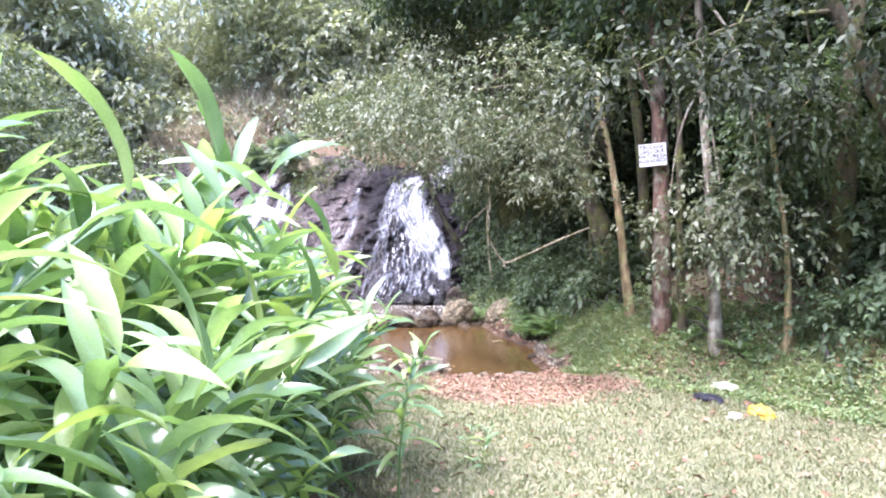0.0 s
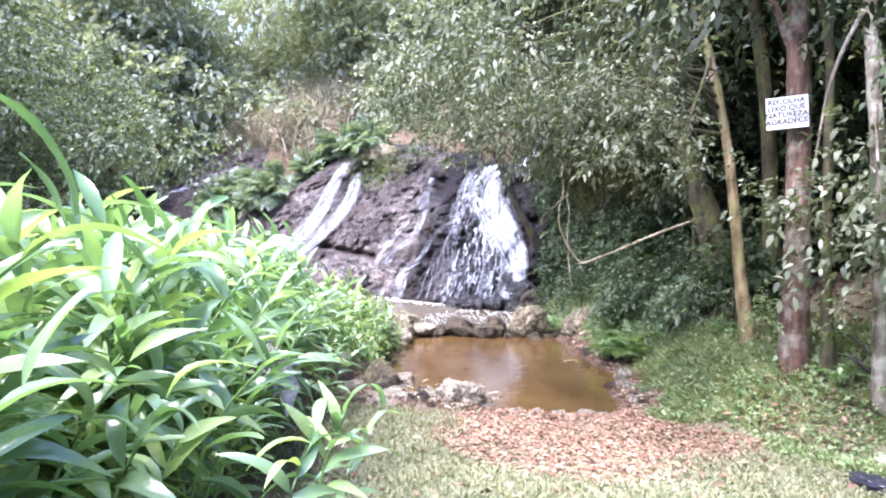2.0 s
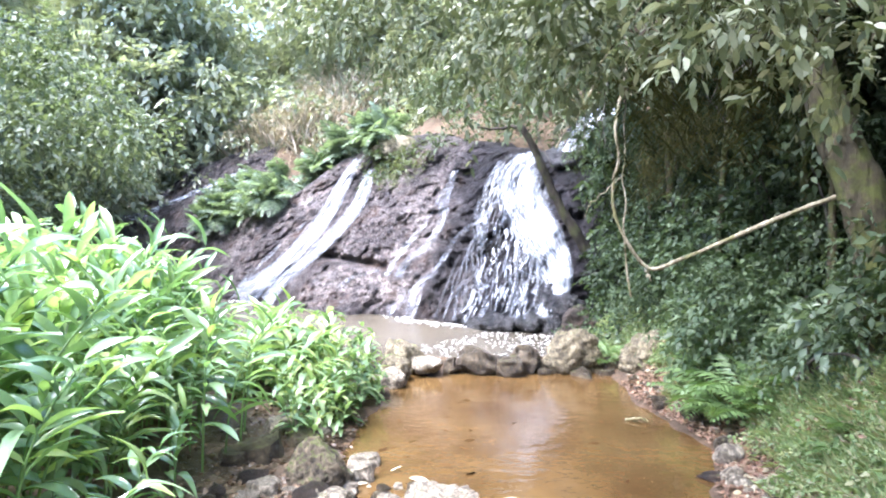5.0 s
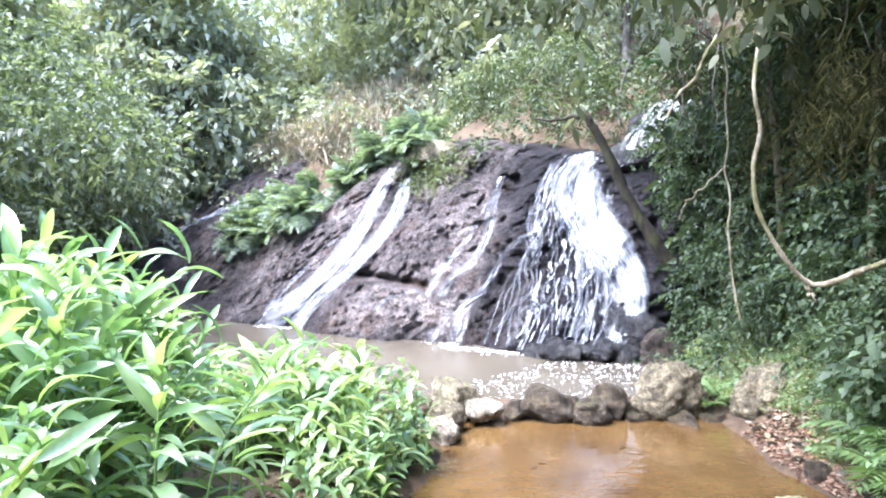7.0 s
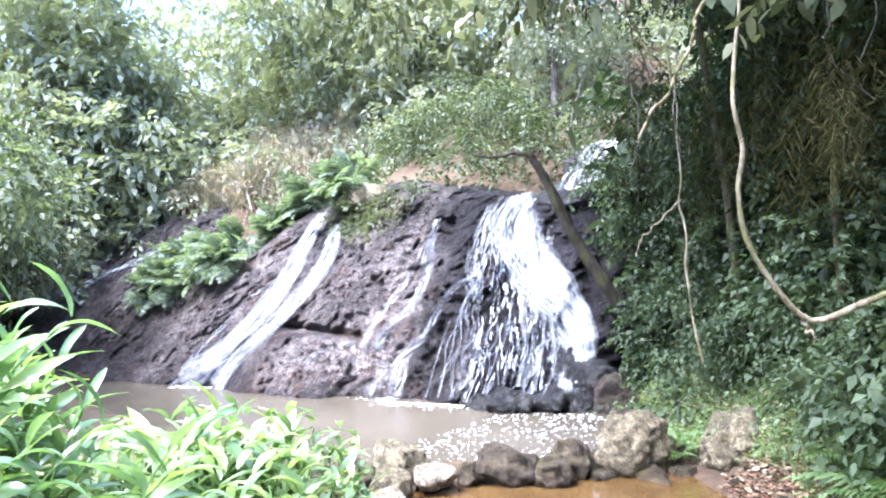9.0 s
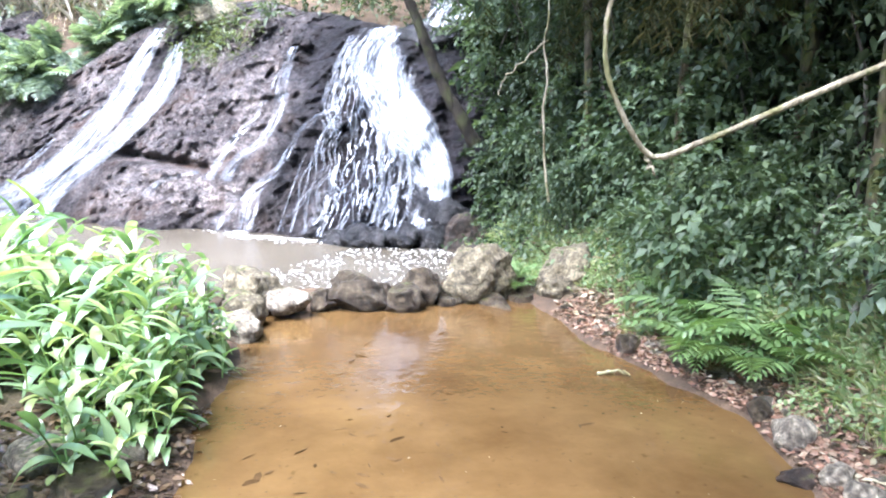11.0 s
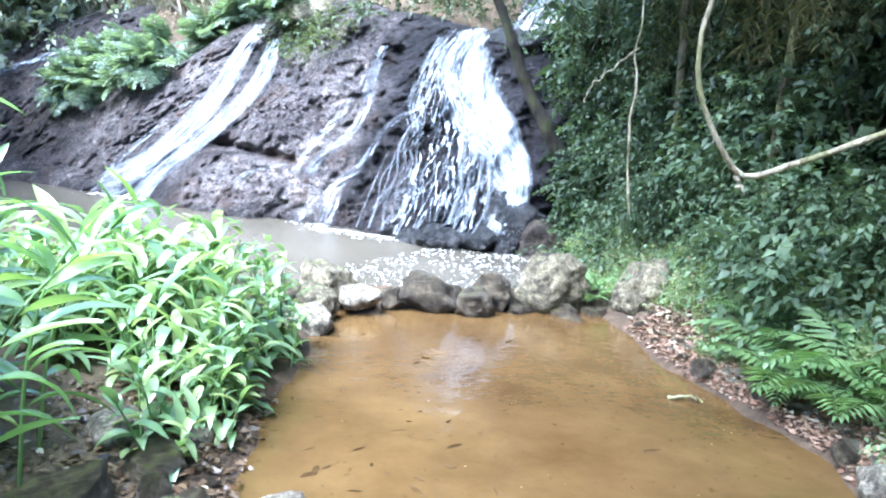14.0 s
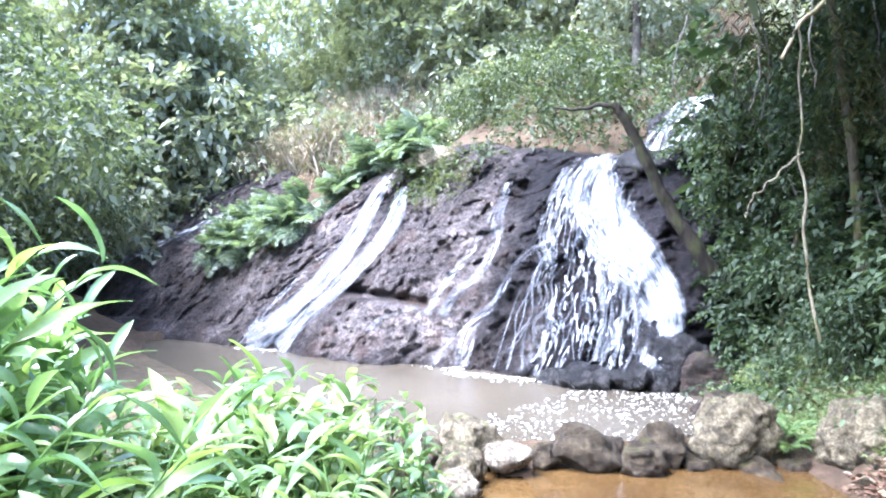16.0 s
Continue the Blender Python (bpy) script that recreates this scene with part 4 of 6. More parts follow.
# stones on the near shore
NEAR = [(0.3, 1.9, 0.05, 0.235, 0.19, 0.24, 0), (-0.43, 2.5, 0.07, 0.18, 0.18, 0.2, 1), (-0.15, 2.88, 0.02, 0.12, 0.09, 0.08, 0), (-0.28, 2.27, 0.03, 0.09, 0.08, 0.06, 0), (-0.4, 2.14, 0.04, 0.11, 0.09, 0.06, 0),
        (-0.17, 2.62, 0.04, 0.11, 0.09, 0.09, 0), (0.0, 2.27, 0.02, 0.09, 0.06, 0.04, 2), (0.17, 2.31, 0.03, 0.06, 0.05, 0.09, 2), (0.07, 2.46, 0.01, 0.035, 0.03, 0.03, 0), (0.06, 2.08, 0.03, 0.12, 0.08, 0.06, 0), (-0.14, 2.0, 0.04, 0.11, 0.08, 0.07, 0), (-0.36, 1.86, 0.05, 0.17, 0.14, 0.12, 0),
        (-0.85, 2.8, 0.1, 0.2, 0.16, 0.14, 2), (-1.0, 1.75, 0.1, 0.24, 0.17, 0.13, 2), (-0.7, 2.3, 0.06, 0.13, 0.12, 0.1, 0), (-0.8, 3.4, 0.1, 0.15, 0.12, 0.12, 0), (-0.62, 3.15, 0.06, 0.14, 0.13, 0.12, 2), (-0.95, 2.75, 0.08, 0.17, 0.15, 0.13, 2), (-0.8, 1.55, 0.08, 0.22, 0.16, 0.12, 2), (-0.75, 1.7, 0.06, 0.15, 0.12, 0.08, 0), (-0.5, 1.95, 0.03, 0.17, 0.12, 0.1, 0), (0.2, 1.6, 0.03, 0.12, 0.1, 0.07, 0), (-0.45, 2.85, 0.05, 0.1, 0.1, 0.08, 2), (-0.05, 2.0, 0.02, 0.09, 0.07, 0.05, 0), (-0.33, 2.02, 0.03, 0.08, 0.07, 0.05, 0), (-0.6, 2.15, 0.04, 0.1, 0.08, 0.06, 0),
        (-0.42, 1.58, 0.05, 0.17, 0.13, 0.1, 0), (0.02, 1.8, 0.03, 0.09, 0.08, 0.08, 0), (0.46, 1.52, 0.02, 0.07, 0.06, 0.05, 0), (0.56, 2.06, 0.01, 0.06, 0.04, 0.05, 0), (0.66, 2.02, 0.0, 0.05, 0.04, 0.04, 0), (-0.22, 2.42, 0.02, 0.07, 0.05, 0.05, 0), (0.0, 2.2, 0.02, 0.07, 0.06, 0.05, 0)]
for k, (x, y, z, a, b, c, m) in enumerate(NEAR):
    stone("shore_stone", ("pale rough stone on the near shore", "large stone with thick green moss", "damp grey stone on the near shore")[m], (x, y, z), (a, b, c), (M_PALEROCK, M_MOSSROCK, M_DAMROCK)[m], 50 + k, k * 1.9, 0, 6 if k < 2 else 4, 0.2 if k == 0 else 0.14, group="stones of the near shore", slab=k != 1)
for k, (x, y) in enumerate([(0.75, 1.5), (0.92, 1.45), (1.12, 1.42), (1.4, 1.4), (1.5, 1.36)]):
    stone("shore_stone", "small pale stone at the pool's edge", (x, y, 0.02), (0.09 + 0.03 * (k == 3), 0.06, 0.05), M_PALEROCK, 80 + k, k * 0.7, 0, 3, group="stones of the near shore")

# small stones scattered over the near-left shore
chips = [rock_mesh("shore_chip", (1, 0.8, 0.6), m, 190 + i, 2, 0.3) for i, m in enumerate((M_PALEROCK, M_DAMROCK, M_BROWNROCK, M_BROWNROCK))]
for k in range(75):
    x, y = rng.uniform(-1.25, 0.35), rng.uniform(1.4, 3.7)
    s = 0.03 + 0.07 * rng.random() ** 2
    if x < -1.15 + 0.25 * (y - 1.5) or (x > -0.3 and y > 2.5) or x > 0.35:
        continue
    ob = new("shore_chip", chips[k % 4])
    ob.matrix_basis = Matrix.Translation((x, y, max(0, float(land(x, y))) + s * 0.2)) @ Matrix.Rotation(rng.random() * 6, 4, "Z") @ Matrix.Diagonal((s, s, s, 1))
    tagged(ob, "small broken stone on the near shore", "stone", "chips of the near shore")
stone("ledge_stone", "flat pale tan ledge on top of the dome", tuple(FOOT + ALONG * -2.75 + BACK * 2.9) + (3.68,), (0.62, 0.45, 0.3), M_BOULDER, 33, -0.67, 0, 4)

# pebbles along the right shore
pebbles = [rock_mesh("pebble", (1, 0.8, 0.55), m, 90 + i, 2) for i, m in enumerate((M_PALEROCK, M_PALEROCK, M_DAMROCK, M_BOULDER))]
shore = spline([(2.42, 5.4, 0), (2.38, 4.6, 0), (2.42, 3.9, 0), (2.48, 3.3, 0), (2.3, 2.7, 0), (2.08, 2.25, 0), (1.98, 1.85, 0), (1.9, 1.5, 0)], 200)
for x, y, a, b, c, k in [(2.42, 3.1, 0.12, 0.05, 0.05, 1), (2.3, 2.8, 0.1, 0.08, 0.08, 0), (2.09, 2.55, 0.09, 0.06, 0.04, 2), (2.16, 2.44, 0.07, 0.05, 0.05, 0), (2.12, 2.32, 0.06, 0.05, 0.04, 0), (2.33, 2.3, 0.05, 0.04, 0.03, 0), (1.98, 1.76, 0.05, 0.04, 0.04, 0), (2.4, 4.2, 0.1, 0.08, 0.08, 1), (2.5, 3.75, 0.12, 0.09, 0.09, 1)]:
    stone("shore_stone", "rounded stone among leaves on the shore", (x, y, max(0.0, float(land(x, y))) + c * 0.3), (a, b, c), (M_PALEROCK, M_DAMROCK, M_BROWNROCK)[k], int(x * 100), x * 3, 0, 3, group="stones of the right shore")
for k in range(200):
    p = shore[int(rng.integers(200))]
    x, y = p[0] + 0.05 + 0.17 * abs(rng.normal()) - 0.02, p[1] + 0.05 * rng.normal()
    s = 0.018 + 0.036 * rng.random() ** 2
    ob = new("pebble", pebbles[int(rng.integers(4))])
    ob.matrix_basis = Matrix.Translation((x, y, max(0, float(land(x, y))) + s * 0.2)) @ Matrix.Rotation(rng.random() * 6, 4, "Z") @ Matrix.Diagonal((s, s, s, 1))
    tagged(ob, "small stone on the muddy shore", "pebble", "pebbles of the shore")


# ---- ginger thicket ----
def ginger_leaf(bend, seed):
    """A lance-shaped leaf 1 long along +x, arching, with a folded midrib."""
    n = 9
    u = np.linspace(0, 1, n)
    w = 0.088 * np.sin(np.pi * u**0.8) ** 0.75
    w[-1] = 0.001
    x = u * (1 - 0.22 * bend * u)
    z = 0.3 * u - bend * u**2 * 0.7
    wave = 0.014 * np.sin(u * 8 + seed * 1.7)
    v = np.stack([np.stack([x, w, z + w * 0.5 + wave], 1), np.stack([x, 0 * w, z], 1), np.stack([x, -w, z + w * 0.5 - wave], 1)], 1).reshape(-1, 3)
    return v, grid_faces(n, 3)


G_LEAVES = [np_mesh("leaf", *ginger_leaf(b, i), M_GINGER, True) for i, b in enumerate((0.35, 0.6, 0.85, 1.15))]


def ginger_layout(r, h, lean):
    """Two ranks of leaves up a leaning stalk: low ones spread, the top ones stand up."""
    line = spline([(0, 0, 0), (lean * 0.1, 0, h * 0.4), (lean * 0.38, 0, h * 0.75), (lean, 0, h)], 20)
    rows = []
    n = int(r.integers(15, 19))
    for i in range(n):
        u = 0.24 + 0.76 * i / (n - 1)
        p = line[int(u * 19)]
        yaw = (0 if i % 2 else np.pi) + r.normal() * 0.4
        pitch = -(0.1 + 0.8 * u**2 + 0.25 * r.normal())
        rows.append((p, yaw, pitch, (0.3 + 0.13 * math.sin(u * 3)) * (0.8 + 0.4 * r.random()), int(r.integers(4)), r.normal() * 0.4))
    return line, rows


def ginger_plant(seed):
    r = np.random.default_rng(seed)
    line, rows = ginger_layout(r, 1.3 + 0.2 * r.random(), 0.2 + 0.35 * r.random())
    root = tagged(new("ginger_plant"), "tall ginger plant with long glossy green leaves", "plant", "ginger thicket")
    v, f = tube(line[::3], 0.011, 0.005, 12, 6)
    child("stalk", np_mesh("stalk", v, f, M_STALK, True), root, "pale green stalk")
    for p, yaw, pitch, size, kind, roll in rows:
        m = Matrix.Translation(p) @ Matrix.Rotation(yaw, 4, "Z") @ Matrix.Rotation(pitch, 4, "Y") @ Matrix.Rotation(roll, 4, "X") @ Matrix.Diagonal((size, size, size, 1))
        child("leaf", G_LEAVES[kind], root, "", m)
    return root


def low_ginger(seed):
    """A short clump of a few shoots with broader, paler leaves."""
    r = np.random.default_rng(seed)
    root = tagged(new("ginger_plant"), "low ginger clump with broad pale green leaves at the water", "plant", "ginger by the pool")
    for k in range(2):
        a, lean = r.random() * 6.28, 0.12 + 0.1 * r.random()
        line = spline([(0, 0, 0), (lean * 0.3, 0, 0.2), (lean, 0, 0.42 + 0.12 * r.random())], 12)
        turn = Matrix.Rotation(a, 4, "Z")
        v, f = tube(line[::2], 0.007, 0.004, 8, 5)
        child("stalk", np_mesh("stalk", v, f, M_STALK, True), root, "pale green stalk", turn)
        for i in range(7):
            u = 0.2 + 0.8 * i / 6
            s = (0.19 + 0.08 * r.random()) * (1.1 - 0.2 * u)
            m = turn @ Matrix.Translation(line[int(u * 11)]) @ Matrix.Rotation(i * 2.6 + r.normal() * 0.4, 4, "Z") @ Matrix.Rotation(-(0.0 + 0.75 * u + 0.25 * r.normal()), 4, "Y") @ Matrix.Diagonal((s, s * 1.45, s, 1))
            child("leaf", LOW_LEAVES[int(r.integers(4))], root, "", m)
    return root


THICKET = [(-1.85, -4.1), (-1.58, -3.4), (-1.28, -2.4), (-1.15, -1.2), (-1.15, 0.0), (-1.15, 0.8), (-1.15, 1.5), (-1.2, 2.2), (-1.22, 3.0), (-1.45, 3.8), (-2.2, 4.7), (-3.6, 4.7), (-3.8, 0), (-3.4, -3.5), (-2.7, -5.0), (-2.15, -4.95)]
LOW_BED = [(-0.62, 3.05), (-0.42, 3.1), (-0.28, 3.7), (-0.12, 4.25), (-0.02, 4.85), (-0.12, 5.4), (-0.8, 5.75), (-1.9, 5.7), (-2.2, 4.9), (-1.35, 4.1), (-0.95, 3.75)]


def in_bed(poly, n, seed):
    """Spots in a bed: x, y and the depth from its edge."""
    r = np.random.default_rng(seed)
    x, y = r.uniform(-4, 0.2, 60 * n), r.uniform(-5.2, 6.5, 60 * n)
    d = signed_distance(x, y, poly)
    return np.stack([x, y, -d], 1)[d < -0.02][:n]


def thicket_height(x, y, depth):
    h = np.interp(y, [-5, -3.5, -2, 0, 2, 4.5], [1.26, 1.16, 1.0, 0.92, 0.88, 0.95])
    return h * (0.62 + 0.38 * min(1, depth / 0.6))


LOW_LEAVES = [np_mesh("leaf", *ginger_leaf(b, 20 + i), M_LOWGINGER, True) for i, b in enumerate((0.3, 0.55, 0.8, 1.1))]
GINGERS = [ginger_plant(s) for s in range(8)]
EDGE = spline([(a, b, 0) for a, b in THICKET[-1:] + THICKET[:11]], 200)[:, :2]
placed = in_bed(THICKET, 1300, 3)
edge_d = np.min(np.hypot(placed[:, None, 0] - EDGE[None, :, 0], placed[:, None, 1] - EDGE[None, :, 1]), 1)
in_band = placed[(edge_d < 0.75) & ~((np.abs(placed[:, 0] + 1.1) < 0.22) & (np.abs(placed[:, 1] + 0.85) < 0.6))]
near_spots = in_band[:215]
far_spots = np.concatenate([in_band[215:300], placed[edge_d >= 0.75][:360]])


def unscaled(m, g):
    return m @ Matrix.Diagonal([1 / q for q in g.scale] + [1])


for i, (x, y, d) in enumerate(near_spots):
    k = thicket_height(x, y, d) * rng.uniform(0.72, 1.12)
    yaw = rng.normal() * 0.8 + (0.0 if d < 0.4 else rng.normal())
    m = Matrix.Translation((x, y, float(land(x, y)) - 0.02)) @ Matrix.Rotation(yaw, 4, "Z") @ Matrix.Diagonal((k, k, k, 1))
    if i < len(GINGERS):
        GINGERS[i].matrix_basis = m
    else:
        copy_thing(GINGERS[i % len(GINGERS)], unscaled(m, GINGERS[i % len(GINGERS)]))

# short shoots at the thicket's foot beside the path, and one out on the lawn
for i, (x, y, k) in enumerate([(-0.85, -1.9, 0.6), (-0.78, -1.6, 0.5), (-0.95, -2.3, 0.62), (-0.32, -1.95, 0.24), (-0.4, -1.8, 0.2), (-1.02, 2.65, 0.62), (-1.0, 2.95, 0.68), (-1.05, 3.25, 0.66), (-1.08, 2.4, 0.7), (-0.92, 0.4, 0.5), (-0.95, 1.0, 0.45), (-1.0, 1.7, 0.45)]):
    g = GINGERS[i % len(GINGERS)]
    m = Matrix.Translation((x, y, float(land(x, y)) - 0.02)) @ Matrix.Rotation(rng.normal() * 0.8, 4, "Z") @ Matrix.Diagonal((k * 1.1, k * 1.1, k, 1))
    copy_thing(g, unscaled(m, g))

LOWS = [low_ginger(40 + s) for s in range(6)]
for i, (x, y, d) in enumerate(in_bed(LOW_BED, 115, 11)):
    k = (0.78 + 0.4 * min(1, d / 0.5)) * rng.uniform(0.8, 1.2) * float(np.interp(y, [3.3, 4.2, 5.5], [0.8, 1.0, 0.92]))
    m = Matrix.Translation((x, y, max(0.0, float(land(x, y))) - 0.02)) @ Matrix.Rotation(rng.random() * 6.28, 4, "Z") @ Matrix.Rotation(0.15 if d < 0.15 else 0.0, 4, "Y") @ Matrix.Diagonal((k, k, k, 1))
    if i < len(LOWS):
        LOWS[i].matrix_basis = m
    else:
        copy_thing(LOWS[i % len(LOWS)], unscaled(m, LOWS[i % len(LOWS)]))


def ginger_mass(spots):
    """The thicket's interior, where single plants cannot be told apart."""
    protos = []
    for s in range(4):
        r = np.random.default_rng(100 + s)
        line, rows = ginger_layout(r, 1.35, 0.35)
        parts = []
        for p, yaw, pitch, size, kind, roll in rows:
            v, f = ginger_leaf((0.35, 0.6, 0.85, 1.15)[kind], s)
            m = np.array(Matrix.Rotation(yaw, 3, "Z") @ Matrix.Rotation(pitch, 3, "Y") @ Matrix.Rotation(roll, 3, "X"))
            parts.append((v * size @ m.T + p, f))
        protos.append(join(parts))
    out = []
    for i, (x, y, d) in enumerate(spots):
        v, f = protos[i % 4]
        a = rng.random() * 6.28
        k = thicket_height(x, y, d) * rng.uniform(0.88, 1.1)
        q = np.stack([v[:, 0] * math.cos(a) - v[:, 1] * math.sin(a), v[:, 0] * math.sin(a) + v[:, 1] * math.cos(a), v[:, 2]], 1) * k
        out.append((q + np.array([x, y, float(land(x, y))]), f))
    return join(out)


v, f = ginger_mass(far_spots)
tagged(new("ginger_thicket", np_mesh("ginger_thicket", v, f, M_GINGER2, True)), "dense ginger thicket of long glossy leaves", "plants", kind="stuff")

# ---- trees and shrubs ----
tree("tree", "slender pale-barked tree leaning over the path", [(2.86, 1.25, 0.65), (2.75, 1.33, 1.38), (2.69, 1.36, 1.95), (2.62, 1.41, 2.54), (2.5, 1.5, 3.22), (2.3, 1.6, 4.0)], 0.052, 0.04,
     [(0.65, 1.85, 2.72, 0.5, 0.4, 0.34), (0.15, 1.8, 3.05, 0.55, 0.5, 0.4), (1.15, 1.8, 2.5, 0.4, 0.3, 0.22), (1.2, 1.1, 2.75, 0.5, 0.45, 0.32), (0.35, 1.0, 3.2, 0.6, 0.5, 0.35), (1.75, 1.3, 2.95, 0.5, 0.45, 0.35), (1.4, 0.75, 2.42, 0.36, 0.34, 0.2),
      (0.9, 0.2, 3.2, 0.6, 0.55, 0.35), (0.0, 3.3, 3.15, 0.6, 0.6, 0.4), (0.75, 2.9, 3.2, 0.6, 0.5, 0.4), (1.8, 0.8, 2.25, 0.28, 0.28, 0.16), (2.0, 1.7, 3.1, 0.35, 0.35, 0.25)], M_PALEBARK, M_HIGHLIT, 92, 0.17, 8, 0.054, 0.24, 0.25, fine=True, limb_bark=M_MOSSBARK)
tree("tree", "tree whose leafy boughs hang over the lawn, shade put into their colour", [(3.9, -1.7, 1.2), (3.7, -1.6, 2.2), (3.3, -1.5, 3.2), (2.8, -1.3, 4.2), (2.4, -1.1, 5.0)], 0.09, 0.05,
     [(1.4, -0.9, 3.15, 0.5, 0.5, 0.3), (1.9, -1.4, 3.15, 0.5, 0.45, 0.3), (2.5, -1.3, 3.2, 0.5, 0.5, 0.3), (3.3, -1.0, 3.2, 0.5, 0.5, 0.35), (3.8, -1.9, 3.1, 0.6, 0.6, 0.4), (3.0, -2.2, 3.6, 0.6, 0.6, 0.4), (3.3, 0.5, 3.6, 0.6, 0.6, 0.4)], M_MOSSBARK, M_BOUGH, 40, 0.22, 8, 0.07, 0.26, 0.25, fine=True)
tree("tree", "reddish-barked tree carrying a painted sign", [(2.86, 0.68, 0.6), (2.84, 0.68, 1.5), (2.8, 0.68, 2.6), (2.76, 0.7, 3.6), (2.7, 0.8, 5.2)], 0.105, 0.08,
     [(2.6, 0.9, 5.2, 1.4, 1.4, 0.9), (3.6, 0.2, 4.9, 1.3, 1.3, 0.9), (3.3, 1.9, 4.8, 1.2, 1.3, 0.9), (3.3, 0.9, 3.7, 0.7, 0.7, 0.5)], M_REDBARK, M_FOREST, 20, 0.4, 9, 0.1)
tree("tree", "slim mossy tree beside the sign", [(2.98, 0.42, 0.7), (2.92, 0.45, 1.5), (2.9, 0.46, 2.4), (2.86, 0.48, 3.3), (2.6, 0.6, 4.4)], 0.04, 0.03,
     [(2.9, 0.8, 3.5, 0.4, 0.4, 0.3), (2.7, 0.6, 4.4, 0.5, 0.5, 0.4)], M_MOSSBARK, M_OLIVE, 45, 0.25, 8, 0.06)
tree("tree", "slim spotted grey-barked tree", [(3.05, -0.04, 0.6), (3.0, 0.0, 1.47), (2.96, 0.03, 2.25), (2.9, 0.09, 3.2), (2.8, 0.1, 4.6)], 0.06, 0.04,
     [(2.72, -0.3, 1.85, 0.45, 0.35, 0.2), (2.62, 0.3, 1.8, 0.34, 0.26, 0.14), (3.1, -0.6, 2.05, 0.5, 0.4, 0.25), (2.9, -0.2, 2.3, 0.4, 0.4, 0.2)], M_SPOTBARK, M_HIGHLIT, 60, 0.28, 9, 0.065, fine=True)
tree("tree", "thin pale sapling on the bank", [(3.46, -0.58, 0.95), (3.44, -0.56, 1.5), (3.38, -0.5, 2.2), (3.3, -0.4, 3.0)], 0.035, 0.02,
     [(3.3, -0.5, 2.9, 0.6, 0.5, 0.4), (3.6, -0.8, 3.2, 0.6, 0.6, 0.4)], M_PALEBARK, M_SHRUB, 50, 0.28, 9, 0.07)
# the four masses from z 4.7 up are added to shade the forest
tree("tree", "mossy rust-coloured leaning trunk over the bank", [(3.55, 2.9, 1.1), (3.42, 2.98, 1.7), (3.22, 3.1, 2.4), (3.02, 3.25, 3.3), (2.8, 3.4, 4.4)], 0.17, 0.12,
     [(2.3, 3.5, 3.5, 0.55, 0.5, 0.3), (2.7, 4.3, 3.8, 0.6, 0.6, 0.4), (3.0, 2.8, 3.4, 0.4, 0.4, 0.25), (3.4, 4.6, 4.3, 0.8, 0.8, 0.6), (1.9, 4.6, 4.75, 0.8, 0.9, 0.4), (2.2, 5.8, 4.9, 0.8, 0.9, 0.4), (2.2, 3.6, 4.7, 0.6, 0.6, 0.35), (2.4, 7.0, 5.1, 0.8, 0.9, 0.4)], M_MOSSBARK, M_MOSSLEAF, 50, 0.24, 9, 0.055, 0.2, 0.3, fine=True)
# added tree: its high crown, mostly unseen, blocks sun from the right bank
tree("tree", "added tall mossy tree, its high crown placed to shade the bank", [(4.4, 5.0, 2.0), (4.2, 5.0, 3.6), (3.6, 4.9, 5.2), (2.8, 4.8, 6.6)], 0.14, 0.08,
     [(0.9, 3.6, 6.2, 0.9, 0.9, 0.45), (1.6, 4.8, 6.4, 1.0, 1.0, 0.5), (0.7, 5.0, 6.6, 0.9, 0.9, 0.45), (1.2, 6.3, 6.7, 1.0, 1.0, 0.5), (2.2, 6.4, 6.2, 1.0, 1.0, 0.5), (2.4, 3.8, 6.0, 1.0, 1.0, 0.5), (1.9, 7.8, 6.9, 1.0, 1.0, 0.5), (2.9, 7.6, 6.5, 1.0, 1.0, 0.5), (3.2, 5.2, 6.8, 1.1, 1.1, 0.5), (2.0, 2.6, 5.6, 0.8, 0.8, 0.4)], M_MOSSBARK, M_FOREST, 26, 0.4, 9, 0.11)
FOREST = [(4.15, -0.5, 6, 0.12, 1), (3.5, 1.9, 6, 0.08, 1), (4.3, 1.2, 6, 0.1, 0), (5.2, 0.6, 7, 0.14, 0), (4.6, 3.4, 6, 0.13, 1), (5.8, -1.6, 7, 0.15, 0), (3.9, 5.6, 6, 0.1, 1), (4.8, 7.5, 7, 0.14, 0), (3.9, 9.0, 5, 0.08, 1),
          (6.2, 3.0, 7, 0.15, 0), (6.6, 5.6, 7, 0.15, 0), (7.4, 0.6, 8, 0.16, 0), (6.4, 9, 7, 0.15, 0), (5.4, -3.6, 7, 0.14, 0), (8.0, -3.5, 8, 0.16, 0), (8.6, 3, 8, 0.16, 0), (4.6, 5.0, 7, 0.1, 0), (4.4, -2.0, 5, 0.06, 1), (7.0, -6.5, 8, 0.15, 0), (3.3, 5.0, 4.5, 0.035, 1), (3.5, 6.6, 5, 0.05, 1), (3.25, 7.7, 4.5, 0.035, 1), (3.75, 4.2, 5, 0.06, 1), (4.3, 8.4, 5, 0.07, 1), (3.45, 3.4, 4.5, 0.03, 1)]
